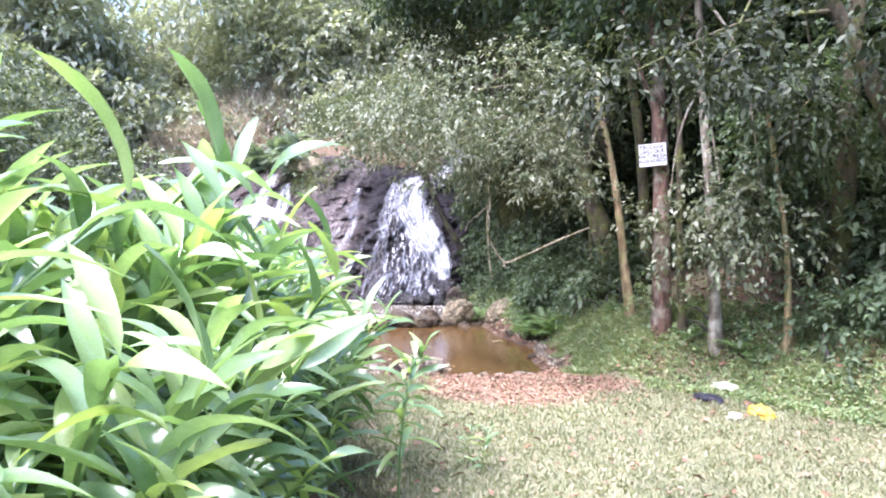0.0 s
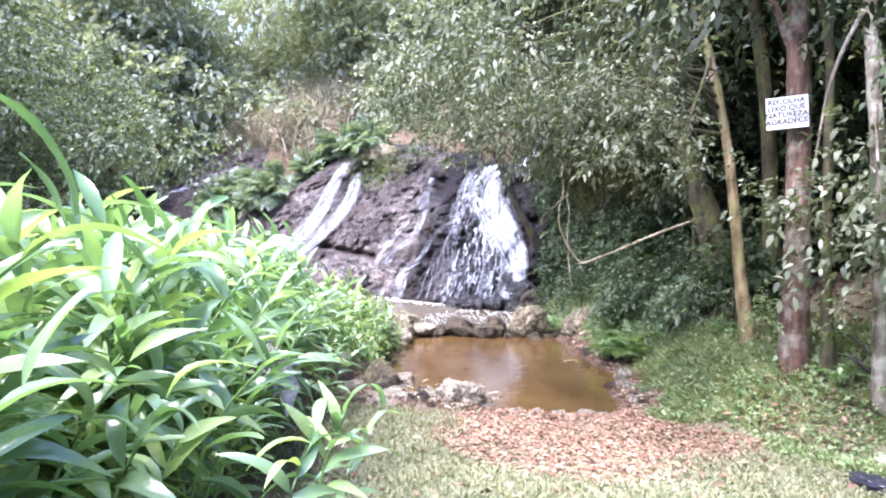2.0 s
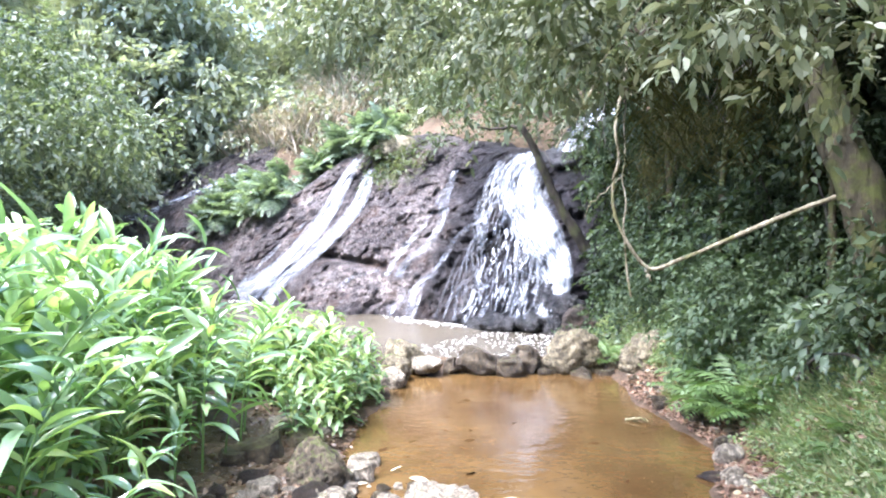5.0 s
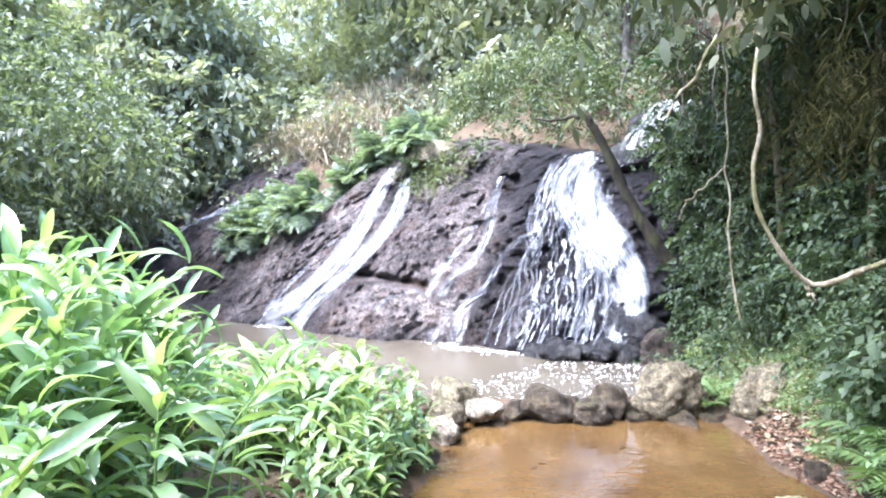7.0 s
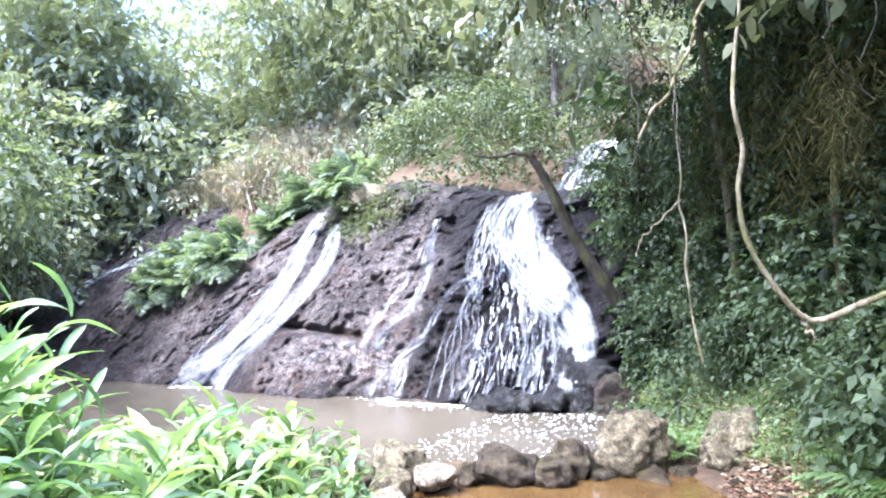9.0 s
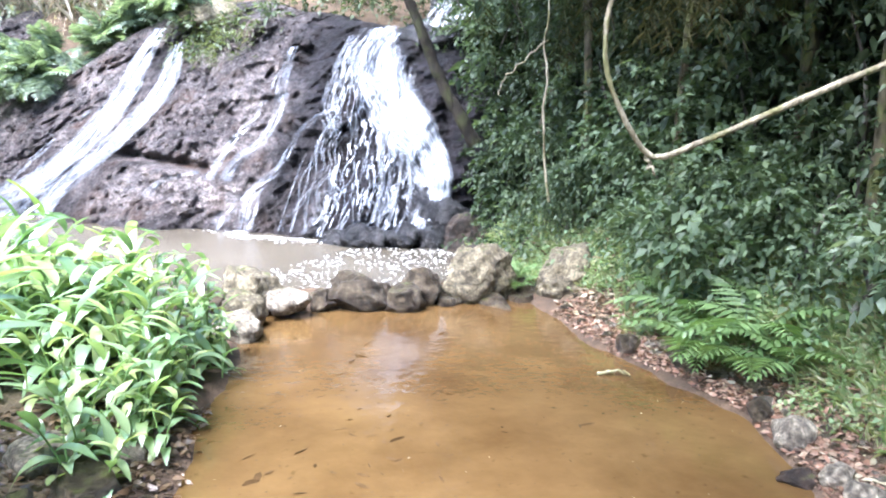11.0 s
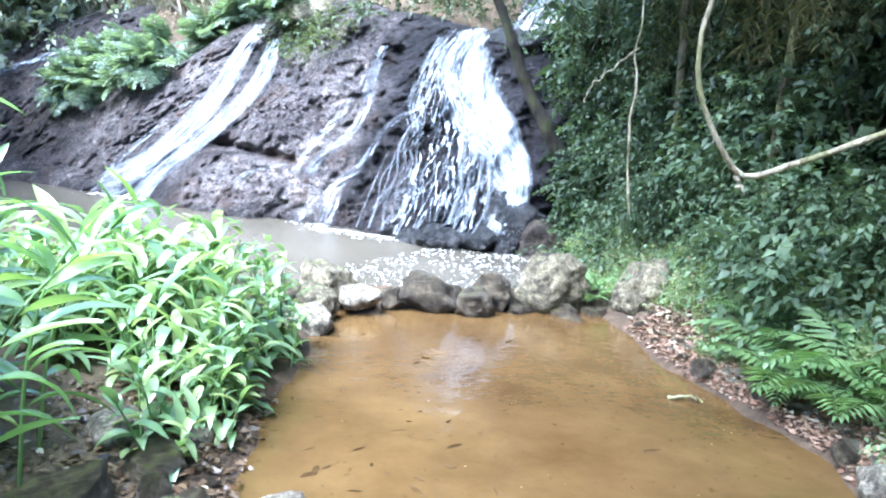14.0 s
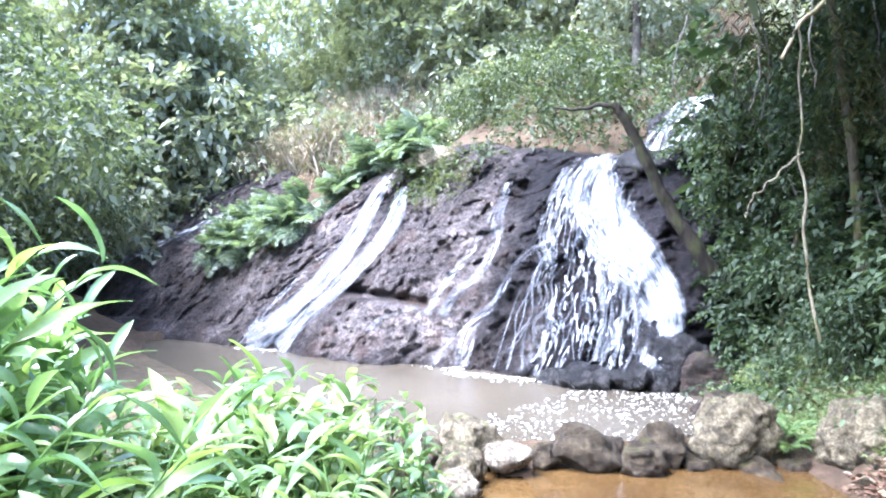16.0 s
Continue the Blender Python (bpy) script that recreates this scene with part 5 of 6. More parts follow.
for k, (x, y, h, r, mossy) in enumerate(FOREST):
    z = float(land(x, y))
    a, b = rng.normal(size=2) * 0.3
    if y > 7:
        a = abs(a) + 0.9
    tree("tree", "moss-covered forest tree on the bank" if mossy else "forest tree with dense leaves, shade put into their colour", [(x, y, z - 0.1), (x + a * 0.3, y + b * 0.3, z + h * 0.35), (x + a, y + b, z + h * 0.7), (x + a * 1.4, y + b * 1.4, z + h)], r, r * 0.55,
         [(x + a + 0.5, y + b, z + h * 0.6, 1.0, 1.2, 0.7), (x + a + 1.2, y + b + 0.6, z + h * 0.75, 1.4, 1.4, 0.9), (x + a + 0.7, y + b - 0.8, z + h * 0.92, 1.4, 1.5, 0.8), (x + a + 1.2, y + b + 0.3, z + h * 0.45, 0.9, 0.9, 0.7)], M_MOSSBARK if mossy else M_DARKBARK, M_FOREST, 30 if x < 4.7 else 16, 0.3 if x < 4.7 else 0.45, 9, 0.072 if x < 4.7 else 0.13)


def shrub(name, label, blobs, mat, density, reach=0.28, per=8, leaf=0.08, width=0.3, stems=4):
    x, y = blobs[0][0], blobs[0][1]
    base = np.array([x, y, float(land(x, y))])
    root = tagged(new(name), label, "shrub")
    root.matrix_basis = Matrix.Translation(base)
    for i in range(stems):
        q = blobs[i % len(blobs)]
        end = np.array(q[:3]) + rng.normal(size=3) * 0.15
        v, f = limb_to(base + rng.normal(size=3) * np.array([0.08, 0.08, 0]), end, 0.02, 0.006)
        child("stem", np_mesh("stem", v - base, f, M_DARKBARK, True), root)
    v, f = foliage(blobs, density, reach, per, leaf, width)
    child("leaves", np_mesh("leaves", v - base, f, mat), root)
    return root


# shrubs on the right bank: x, y, height over the ground, radius, half height, kind
SHRUBS = [(3.1, 3.0, 0.3, 0.3, 0.3, 0), (3.1, 3.6, 0.35, 0.45, 0.5, 0), (3.1, 4.3, 0.35, 0.4, 0.5, 0), (3.4, 4.2, 0.5, 0.5, 0.5, 1), (3.5, 5.2, 0.6, 0.5, 0.6, 0), (3.65, 5.8, 0.4, 0.35, 0.45, 0), (3.3, 6.5, 0.5, 0.42, 0.5, 1), (3.5, 7.3, 0.6, 0.5, 0.6, 1),
          (3.3, 2.2, 0.35, 0.4, 0.4, 1), (3.8, 3.0, 0.5, 0.5, 0.5, 1), (3.8, 6.2, 0.5, 0.6, 0.5, 1), (3.5, 8.2, 0.6, 0.45, 0.6, 1), (3.8, 8.0, 0.7, 0.6, 0.6, 1), (4.1, 4.8, 0.7, 0.7, 0.6, 1), (3.6, 9.0, 0.8, 0.6, 0.6, 1), (4.1, 9.8, 1.2, 0.8, 0.9, 1),
          (2.85, 6.9, 0.2, 0.24, 0.22, 1), (3.2, 0.2, 0.2, 0.28, 0.22, 2), (3.0, 1.0, 0.15, 0.25, 0.2, 2), (3.6, -1.0, 0.25, 0.4, 0.3, 0), (4.2, -1.6, 0.35, 0.5, 0.4, 0), (4.9, -2.6, 0.5, 0.6, 0.5, 0),
          (4.6, -0.4, 0.7, 0.7, 0.7, 1), (4.9, 1.9, 0.9, 0.8, 0.8, 1), (5.6, -1.0, 0.9, 0.9, 0.8, 1), (6.2, 1.2, 1.0, 1.0, 1.0, 1), (5.4, 3.6, 1.2, 0.9, 1.0, 1), (6.8, -2.6, 1.0, 1.0, 1.0, 1), (5.9, -4.6, 0.8, 0.9, 0.8, 0), (5.0, 6.4, 1.3, 0.9, 1.0, 1), (3.15, 4.75, 0.3, 0.28, 0.35, 0)]
for k, (x, y, up, r, h, kind) in enumerate(SHRUBS):
    z = float(land(x, y)) + up
    label = ("leafy green shrub on the steep bank", "green shrub, forest shade put into its leaf colour", "low bright green shrub at the bank's foot")[kind]
    shrub("shrub", label, [(x, y, z, r, r, h), (x + 0.15, y + 0.25, z - up * 0.4, r * 0.8, r * 0.8, h * 0.7)], (M_SHRUB, M_SHADED, M_WEED)[kind], (130, 85, 60)[k % 3] if r < 0.55 else 45, 0.22, 8, (0.045 if kind == 2 else (0.05, 0.062, 0.078)[k % 3]) if r < 0.55 else 0.1, (0.24, 0.3, 0.34)[k % 3])
# tall growth climbing among the trunks, its leaf colours darkened as shade
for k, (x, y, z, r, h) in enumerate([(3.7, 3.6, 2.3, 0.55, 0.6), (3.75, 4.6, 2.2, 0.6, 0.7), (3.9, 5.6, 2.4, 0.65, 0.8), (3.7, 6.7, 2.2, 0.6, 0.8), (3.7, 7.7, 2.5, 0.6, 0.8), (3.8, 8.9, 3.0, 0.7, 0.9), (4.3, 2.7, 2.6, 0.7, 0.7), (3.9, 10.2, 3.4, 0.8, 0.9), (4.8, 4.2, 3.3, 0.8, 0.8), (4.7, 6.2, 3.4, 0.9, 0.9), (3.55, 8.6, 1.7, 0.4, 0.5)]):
    shrub("climber", "leafy creeper climbing among forest trunks, shade put into its colour", [(x, y, z, r, r, h), (x + 0.1, y + 0.3, z - 0.6, r * 0.8, r * 0.8, h * 0.7)], M_SHADED if k % 2 else M_CREEPER, 46, 0.2, 8, 0.068, 0.3)
# a compound-leaved shrub with large bluish leaves
shrub("shrub", "shrub with large drooping blue-green leaflets", [(3.12, 2.4, 0.98, 0.34, 0.3, 0.16), (3.05, 2.75, 0.85, 0.22, 0.2, 0.12)], M_FERN, 34, 0.16, 6, 0.1, 0.26)

# ---- hillsides ----
HILL = []
for s in np.arange(-24, 8, 1.35):
    for b in np.arange(3.9, 16, 1.5):
        s2, b2 = s + rng.normal() * 0.4, b + rng.normal() * 0.4
        if (-11.0 < s2 < -6.8 and b2 < 8.2 and rng.random() < 0.6) or (-18.2 < s2 <= -11.3 and b2 < 5.0) or (-7.2 < s2 < -3.4 and b2 < 5) or (0.9 < s2 < 4.3 and b2 < 5.2):
            continue
        p = FOOT + ALONG * s2 + BACK * b2
        q = rng.uniform(0.75, 1.25)
        HILL.append((p[0], p[1], float(land(p[0], p[1])) + 0.35 * q, q, q, q * 0.9))
CREST = [q for q in HILL if (q[0] - FOOT[0]) * ALONG[0] + (q[1] - FOOT[1]) * ALONG[1] > -5 and (q[0] - FOOT[0]) * BACK[0] + (q[1] - FOOT[1]) * BACK[1] < 7.5]
HILL = [q for q in HILL if q not in CREST]
v, f = foliage(CREST, 24, 0.4, 8, 0.1)
tagged(new("crest_bushes", np_mesh("crest_bushes", v, f, M_CREST)), "grey-green bushes along the top of the rock", "bushes", kind="stuff")
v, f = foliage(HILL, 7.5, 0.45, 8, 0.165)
tagged(new("hillside_bushes", np_mesh("hillside_bushes", v, f, M_HAZE)), "green bushes covering the hillside, paled by haze in their colour", "bushes", kind="stuff")
LEFT = []
for x in np.arange(-15, -4.6, 1.15):
    for y in np.arange(7.5, 19, 1.3):
        x2, y2 = x + rng.normal() * 0.3, y + rng.normal() * 0.3
        if (x2 - FOOT[0]) * BACK[0] + (y2 - FOOT[1]) * BACK[1] > 0.2 and (x2 - FOOT[0]) * ALONG[0] + (y2 - FOOT[1]) * ALONG[1] > -12.6:
            continue
        if signed_distance(np.array([x2]), np.array([y2]), UPPER_POOL)[0] < 0.9:
            continue
        for up in (0.5, 1.7, 2.9, 4.1)[: 3 + (x2 < -6.5)]:
            q = rng.uniform(0.6, 1.0)
            high = float(land(x2, y2)) + up > 3.0
            if x2 + (0.37 if high else 0.45) * y2 > (-0.5 if high else -0.9) - q:
                continue
            LEFT.append((x2 + rng.normal() * 0.3, y2 + rng.normal() * 0.3, float(land(x2, y2)) + up, q, q, q * 0.85))
v, f = foliage(LEFT, 13, 0.3, 8, 0.1, clump=0.8)
tagged(new("left_bank_bushes", np_mesh("left_bank_bushes", v, f, M_LEFT)), "dense green bushes above the far pool bank", "bushes", kind="stuff")
spots = [(FOOT + ALONG * s + BACK * b) for s, b in zip(rng.uniform(-20, 9, 28), rng.uniform(6, 18, 28))] + [np.array(p) for p in [(-12, 9), (-14, 12), (-12, 17), (-10.5, 19), (-13.5, 21), (-9, 22), (-11, 15), (-4.6, 25), (-5.8, 28), (-3.2, 27.5), (-6.6, 25.5)]]
for k, (x, y) in enumerate(spots):
    s = (x - FOOT[0]) * ALONG[0] + (y - FOOT[1]) * ALONG[1]
    b = (x - FOOT[0]) * BACK[0] + (y - FOOT[1]) * BACK[1]
    if -17.5 < s < -4.5 and b < 10:
        continue
    z = float(land(x, y))
    h = rng.uniform(5, 9)
    tree("tree", ("slender hillside tree, haze put into its grey-green leaves", "hillside tree, its leaves paled to stand for haze", "hillside tree, haze put into its grey-green leaves")[k % 3], [(x, y, z - 0.2), (x + 0.1, y, z + h * 0.4), (x + 0.2 * rng.normal(), y, z + h)], 0.11, 0.05,
         [(x, y, z + h * 0.5, 1.5, 1.5, 1.1), (x + 1, y + 0.5, z + h * 0.72, 1.6, 1.5, 1.1), (x - 0.9, y - 0.3, z + h * 0.9, 1.7, 1.6, 1.2)], M_DARKBARK, (M_HAZE, M_HAZEPALE, M_HAZE)[k % 3], 14 if math.hypot(x, y) < 19 else 6, 0.6, 8, 0.12 if math.hypot(x, y) < 19 else 0.2)
FAR = []
for k in range(195):
    a, d = radians(rng.uniform(84, 150)), rng.uniform(21, 29)
    x, y = d * math.cos(a), d * math.sin(a)
    FAR.append((x, y, rng.uniform(2.5, 12.2), 1.9, 1.9, 1.6))
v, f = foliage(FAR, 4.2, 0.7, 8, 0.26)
tagged(new("far_woods", np_mesh("far_woods", v, f, M_HAZEPALE)), "far woods above the stream, haze put into their colour", "woods", kind="stuff")
BEHIND = []
for k in range(90):
    a, d = radians(rng.uniform(-25, 62)), rng.uniform(9.5, 15)
    x, y = d * math.cos(a), d * math.sin(a)
    BEHIND.append((x, y, float(land(x, y)) + rng.uniform(0.5, 7.5), 1.7, 1.7, 1.4))
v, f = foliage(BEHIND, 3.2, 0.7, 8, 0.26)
tagged(new("deep_woods", np_mesh("deep_woods", v, f, M_FOREST)), "woods deep behind the bank, leaf colour darkened for shade", "woods", kind="stuff")
# woods all round, behind the camera too
RING = []
for k in range(150):
    a = rng.uniform(math.pi * 0.74, math.pi * 1.98)
    d = rng.uniform(16, 30)
    x, y = d * math.cos(a), d * math.sin(a)
    RING.append((x, y, float(land(x, y)) + rng.uniform(0.5, 6), 2.6, 2.6, 2.2))
v, f = foliage(RING, 0.7, 1.0, 8, 0.6)
tagged(new("woods", np_mesh("woods", v, f, M_SHRUB)), "woods round the clearing", "woods", kind="stuff")


def blades_on(n, region, length, width, lean, mat, name, label, category):
    """Upright blades scattered over the ground: region(x, y) gives the chance to grow."""
    x, y, keep = region(n)
    x, y = x[keep], y[keep]
    base = np.stack([x, y, land(x, y) - 0.005], 1)
    way = rng.normal(size=base.shape) * lean + np.array([0, 0, 1.0])
    v, f = leaf_blades(base, way, length * (0.5 + rng.random(len(x))), width, 0.2, 0.2)
    return tagged(new(name, np_mesh(name, v, f, mat)), label, category, kind="stuff")


def path_patch(x, y):
    """Worn, leaf-strewn ground between the lawn and the pool: over 0 inside."""
    return 1 - ((x - 1.05) / 1.3) ** 2 - ((y - 0.55) / 1.05) ** 2 + 0.25 * wobble(x, y, 3.3)


def lawn(n):
    x, y = rng.uniform(-1.6, 5, n), rng.uniform(-6.2, 1.35, n)
    d = signed_distance(x, y, POOL)
    return x, y, (rng.random(n) < np.clip(d * 0.9 + 0.1 + 0.35 * wobble(x, y, 2.7), 0.04, 1) * np.clip(0.9 - 2.2 * path_patch(x, y), 0.05, 1)) & (x < bank_toe(y) + 0.5) & (signed_distance(x, y, THICKET) > -0.1)


blades_on(130000, lawn, 0.055, 0.09, 0.55, M_GRASS, "grass", "short pale green grass of the trodden lawn", "grass")


def bank_weeds(n):
    y = rng.uniform(-5, 8, n)
    x = bank_toe(y) - 0.25 + 1.5 * rng.random(n) ** 1.3
    d = signed_distance(x, y, POOL)
    return x, y, (d > 0.3 + 0.1 * wobble(x, y, 4)) & ((path_patch(x, y) < 0.15) | (x > bank_toe(y) + 0.1)) & (rng.random(n) < 0.75 + 0.4 * wobble(x, y, 2.1))


x, y, keep = bank_weeds(22000)
x, y = x[keep], y[keep]
up = np.array([0, 0, 1.0]) + 0.45 * rng.normal(size=(len(x), 3))
v, f = sprigs(np.stack([x, y, land(x, y)], 1), up, 0.1, 6, 0.033, 0.3, 0.3)
tagged(new("weeds", np_mesh("weeds", v, f, M_WEED)), "low green weeds on the grassy bank", "weeds", kind="stuff")
x, y, keep = bank_weeds(1500)
x, y = x[keep], y[keep]
up = np.array([0, 0, 1.0]) + 0.5 * rng.normal(size=(len(x), 3))
v, f = sprigs(np.stack([x, y, land(x, y)], 1), up, 0.16, 8, 0.046, 0.32, 0.35, True)
tagged(new("broad_weeds", np_mesh("broad_weeds", v, f, M_WEED)), "taller broad-leaved green weeds on the bank", "weeds", kind="stuff")
blades_on(42000, bank_weeds, 0.1, 0.06, 0.7, M_BANKGRASS, "bank_grass", "longer green grass on the bank", "grass")


def shore_grass(n):
    y = rng.uniform(0.6, 4.5, n)
    x = bank_toe(y) - 0.3 + 1.1 * rng.random(n)
    d = signed_distance(x, y, POOL)
    return x, y, (d > 0.34 + 0.12 * wobble(x, y, 5)) & ((path_patch(x, y) < 0.15) | (x > bank_toe(y) + 0.1))


blades_on(26000, shore_grass, 0.11, 0.06, 0.8, M_BANKGRASS, "shore_grass", "green grass running down to the shore", "grass")


def litter_spots(n):
    x, y = rng.uniform(-0.7, 3.2, n), rng.uniform(-0.9, 5.3, n)
    d = signed_distance(x, y, POOL)
    near = (d > 0.02) & (rng.random(n) < np.clip(0.15 * np.exp(-d) + 1.6 * path_patch(x, y), 0.0, 1)) & (y < 1.7)
    strip = (d > 0.0) & (d < 0.55) & (rng.random(n) < 1.6 - 2.2 * d) & (y >= 1.2) & (x > 1)
    return x, y, near | strip


def scatter_leaves(n, spots, size, mat, name, label, lift=0.008, fine=False):
    x, y, keep = spots(n)
    x, y = x[keep], y[keep]
    a = rng.random(len(x)) * 6.28
    way = np.stack([np.cos(a), np.sin(a), 0.25 * rng.normal(size=len(x))], 1)
    v, f = leaf_blades(np.stack([x, y, np.maximum(land(x, y), 0.0) + lift], 1), way, size * (0.5 + rng.random(len(x))), 0.24, 0.5 * rng.random() + 0.2, 0.05, fine)
    return tagged(new(name, np_mesh(name, v, f, mat)), label, "leaves", kind="stuff")


scatter_leaves(90000, litter_spots, 0.036, M_LITTER, "leaf_litter", "reddish-brown fallen leaves at the pool's edge")


def left_shore(n):
    x, y = rng.uniform(-1.3, 0.45, n), rng.uniform(1.4, 4.0, n)
    d = signed_distance(x, y, POOL)
    return x, y, (d > -0.06) & (rng.random(n) < np.exp(-0.9 * d))


scatter_leaves(5200, left_shore, 0.042, M_WET, "shore_litter", "brown wet leaves between the shore stones", 0.012, True)
scatter_leaves(46, left_shore, 0.06, M_BLEACH, "pale_litter", "pale dead leaves between the shore stones", 0.02, True)


def right_shore(n):
    y = rng.uniform(1.3, 5.4, n)
    x = bank_toe(y) - 0.5 + 0.8 * rng.random(n)
    d = signed_distance(x, y, POOL)
    return x, y, (d > 0.1) & (d < 0.5)


scatter_leaves(9000, right_shore, 0.038, M_LITTER, "shore_leaf_litter", "brown leaves matted along the muddy shore", 0.01, True)
scatter_leaves(900, right_shore, 0.05, M_BLEACH, "shore_leaves", "pale dead leaves along the muddy shore", 0.014, True)


def forest_floor(n):
    y = rng.uniform(-5, 8, n)
    x = bank_toe(y) + 0.2 + 3.5 * rng.random(n)
    return x, y, rng.random(n) < 0.9


def bank_litter(n):
    y = rng.uniform(-4, 5, n)
    x = bank_toe(y) + 0.05 + 1.3 * rng.random(n)
    return x, y, (wobble(x, y, 2.9) > 0.05) & (signed_distance(x, y, POOL) > 0.2)


scatter_leaves(7000, bank_litter, 0.05, M_LITTER, "bank_litter", "dry leaves caught in the bank grass", 0.05)
scatter_leaves(15000, forest_floor, 0.07, M_LITTER, "forest_litter", "brown fallen leaves on the shaded bank")


def lawn_leaves(n):
    x, y = rng.uniform(-1, 4, n), rng.uniform(-6, 0.5, n)
    return x, y, rng.random(n) < 0.9


scatter_leaves(900, lawn_leaves, 0.06, M_LITTER, "lawn_leaves", "scattered dry leaves on the lawn", 0.03)


# ---- ferns, dry grass ----
def frond(seed, pairs=15):
    """An arching frond 1 long along +x."""
    r = np.random.default_rng(seed)
    u = np.linspace(0.08, 1, pairs)
    line = np.stack([u * 0.92, 0 * u, 0.5 * u - 0.62 * u**2], 1)
    out = [tube([(0, 0, 0), (0.3, 0, 0.1), (0.6, 0, 0.08), (0.95, 0, -0.12)], 0.008, 0.002, 8, 4)]
    quads = [(out[0][0], np.concatenate([out[0][1][:, [0, 1, 2]], out[0][1][:, [0, 2, 3]]]))]
    for sgn in (-1, 1):
        ln = 0.30 * np.sin(np.pi * u**0.8 * 0.93 + 0.12) + 0.02
        way = np.stack([0.5 + 0 * u, sgn * np.ones(pairs), -0.15 + 0.1 * r.normal(size=pairs)], 1)
        w = unit(way)
        side = np.stack([w[:, 1], -w[:, 0], 0 * u], 1)
        base, tip = line, line + w * ln[:, None] - np.array([0, 0, 0.06])
        mid = line + w * ln[:, None] * 0.4
        wd = 0.034
        v = np.stack([base, mid + side * wd, tip, mid - side * wd], 1).reshape(-1, 3)
        k = np.arange(pairs)[:, None] * 4
        quads.append((v, np.concatenate([k + np.array([[0, 1, 2]]), k + np.array([[0, 2, 3]])])))
    return join(quads)


FRONDS = [np_mesh("frond", *frond(i), M_FERN) for i in range(3)]
BANK_FRONDS = [np_mesh("frond", *frond(i, 13), M_BANKFERN) for i in range(3)]


def fern(at, size, count, label="green fern with arching fronds", facing=None, spread=3.14, fronds=FRONDS, wild=False):
    root = tagged(new("fern"), label, "fern")
    root.matrix_basis = Matrix.Translation(at)
    for i in range(count):
        yaw = (i / count) * 6.28 + rng.normal() * 0.2 if facing is None else facing + rng.uniform(-spread, spread)
        s = size * rng.uniform(0.75, 1.15)
        m = Matrix.Rotation(yaw, 4, "Z") @ Matrix.Rotation(-rng.uniform(-0.5, 1.2) if wild else -rng.uniform(0.05, 0.7), 4, "Y") @ Matrix.Rotation(rng.normal() * 0.5 if wild else 0.0, 4, "X") @ Matrix.Diagonal((s, s * (1.25 if wild else 1.0), s, 1))
        child("frond", fronds[i % 3], root, "", m)
    return root


# clumps on the rock's left shoulder and above it
for k in range(34):
    s = rng.uniform(-8.0, -5.6)
    z = 1.75 + 0.95 * rng.random() + 0.2 * (s + 8.0)
    fern(cliff_point(s, z, 0.1), 0.8, 8, "green fern on the wet rock", -2.2, 1.5, wild=True)
for k in range(34):
    s = rng.uniform(-6.4, -3.0)
    p = FOOT + ALONG * s + BACK * rng.uniform(2.7, 3.9)
    fern((p[0], p[1], float(np.interp(s, S_TOP, Z_TOP)) + rng.uniform(-0.15, 0.35)), 0.8, 8, "green fern above the rock face", -2.2, 1.7, wild=True)
for x, y, s in [(2.62, 3.45, 0.5), (2.7, 3.2, 0.45), (2.6, 3.75, 0.52), (2.75, 4.0, 0.5), (2.8, 3.5, 0.55), (2.85, 4.4, 0.35), (2.45, 5.95, 0.25), (2.5, 6.05, 0.25), (3.2, -0.3, 0.35), (3.0, 0.3, 0.3), (2.9, 1.7, 0.3), (2.65, 2.1, 0.22), (2.5, 1.95, 0.2)]:
    fern((x, y, float(land(x, y)) + 0.03), s, 9, "bright green fern on the bank", fronds=BANK_FRONDS)


def dry_tuft(n):
    s, b = rng.normal(-9.0, 1.3, n), rng.uniform(3.8, 10.0, n)
    p = FOOT[:, None] + ALONG[:, None] * s + BACK[:, None] * b
    return p[0], p[1], rng.random(n) < 0.95


blades_on(2600, dry_tuft, 1.15, 0.008, 0.24, M_DRY, "dry_grass", "tall dry tan grass on the slope", "grass")
x, y, keep = dry_tuft(46)
v, f = foliage([(p, q, float(land(p, q)) + rng.uniform(0.2, 0.9), 0.6, 0.6, 0.6) for p, q in zip(x, y)], 14, 0.4, 10, 0.1, 0.09, 0.35)
tagged(new("dry_bushes", np_mesh("dry_bushes", v, f, M_DRY)), "dry pinkish-tan brush on the slope", "bushes", kind="stuff")


# small plants clinging to the dome
c = np.array([cliff_point(s, z, 0.0) for s, z in zip(rng.normal(-2.3, 0.45, 420), rng.normal(3.25, 0.28, 420))])
v, f = sprigs(c, np.array([-0.3, -0.6, 0.6]) + 0.4 * rng.normal(size=c.shape), 0.16, 6, 0.06, 0.2, 0.5)
tagged(new("cliff_plants", np_mesh("cliff_plants", v, f, M_OLIVE)), "sparse olive plants clinging to the dome", "plants", kind="stuff")

# ---- log, vines, hanging growth ----


def stem_thing(name, label, category, lines, mat, n=40):
    base = np.array(lines[0][0][0], float)
    root = tagged(new(name), label, category)
    root.matrix_basis = Matrix.Translation(base)
    for i, (pts, r0, r1) in enumerate(lines):
        pts = spline(pts, 14) + np.vstack([np.zeros(3), rng.normal(size=(12, 3)) * (0.006 if r0 > 0.02 else 0.006 + 0.5 * r0), np.zeros(3)])
        v, f = tube(pts, r0, r1, n, 7, 0.16)
        child("stem" if i == 0 else "branch", np_mesh("stem", v - base, f, mat, True), root)
    return root


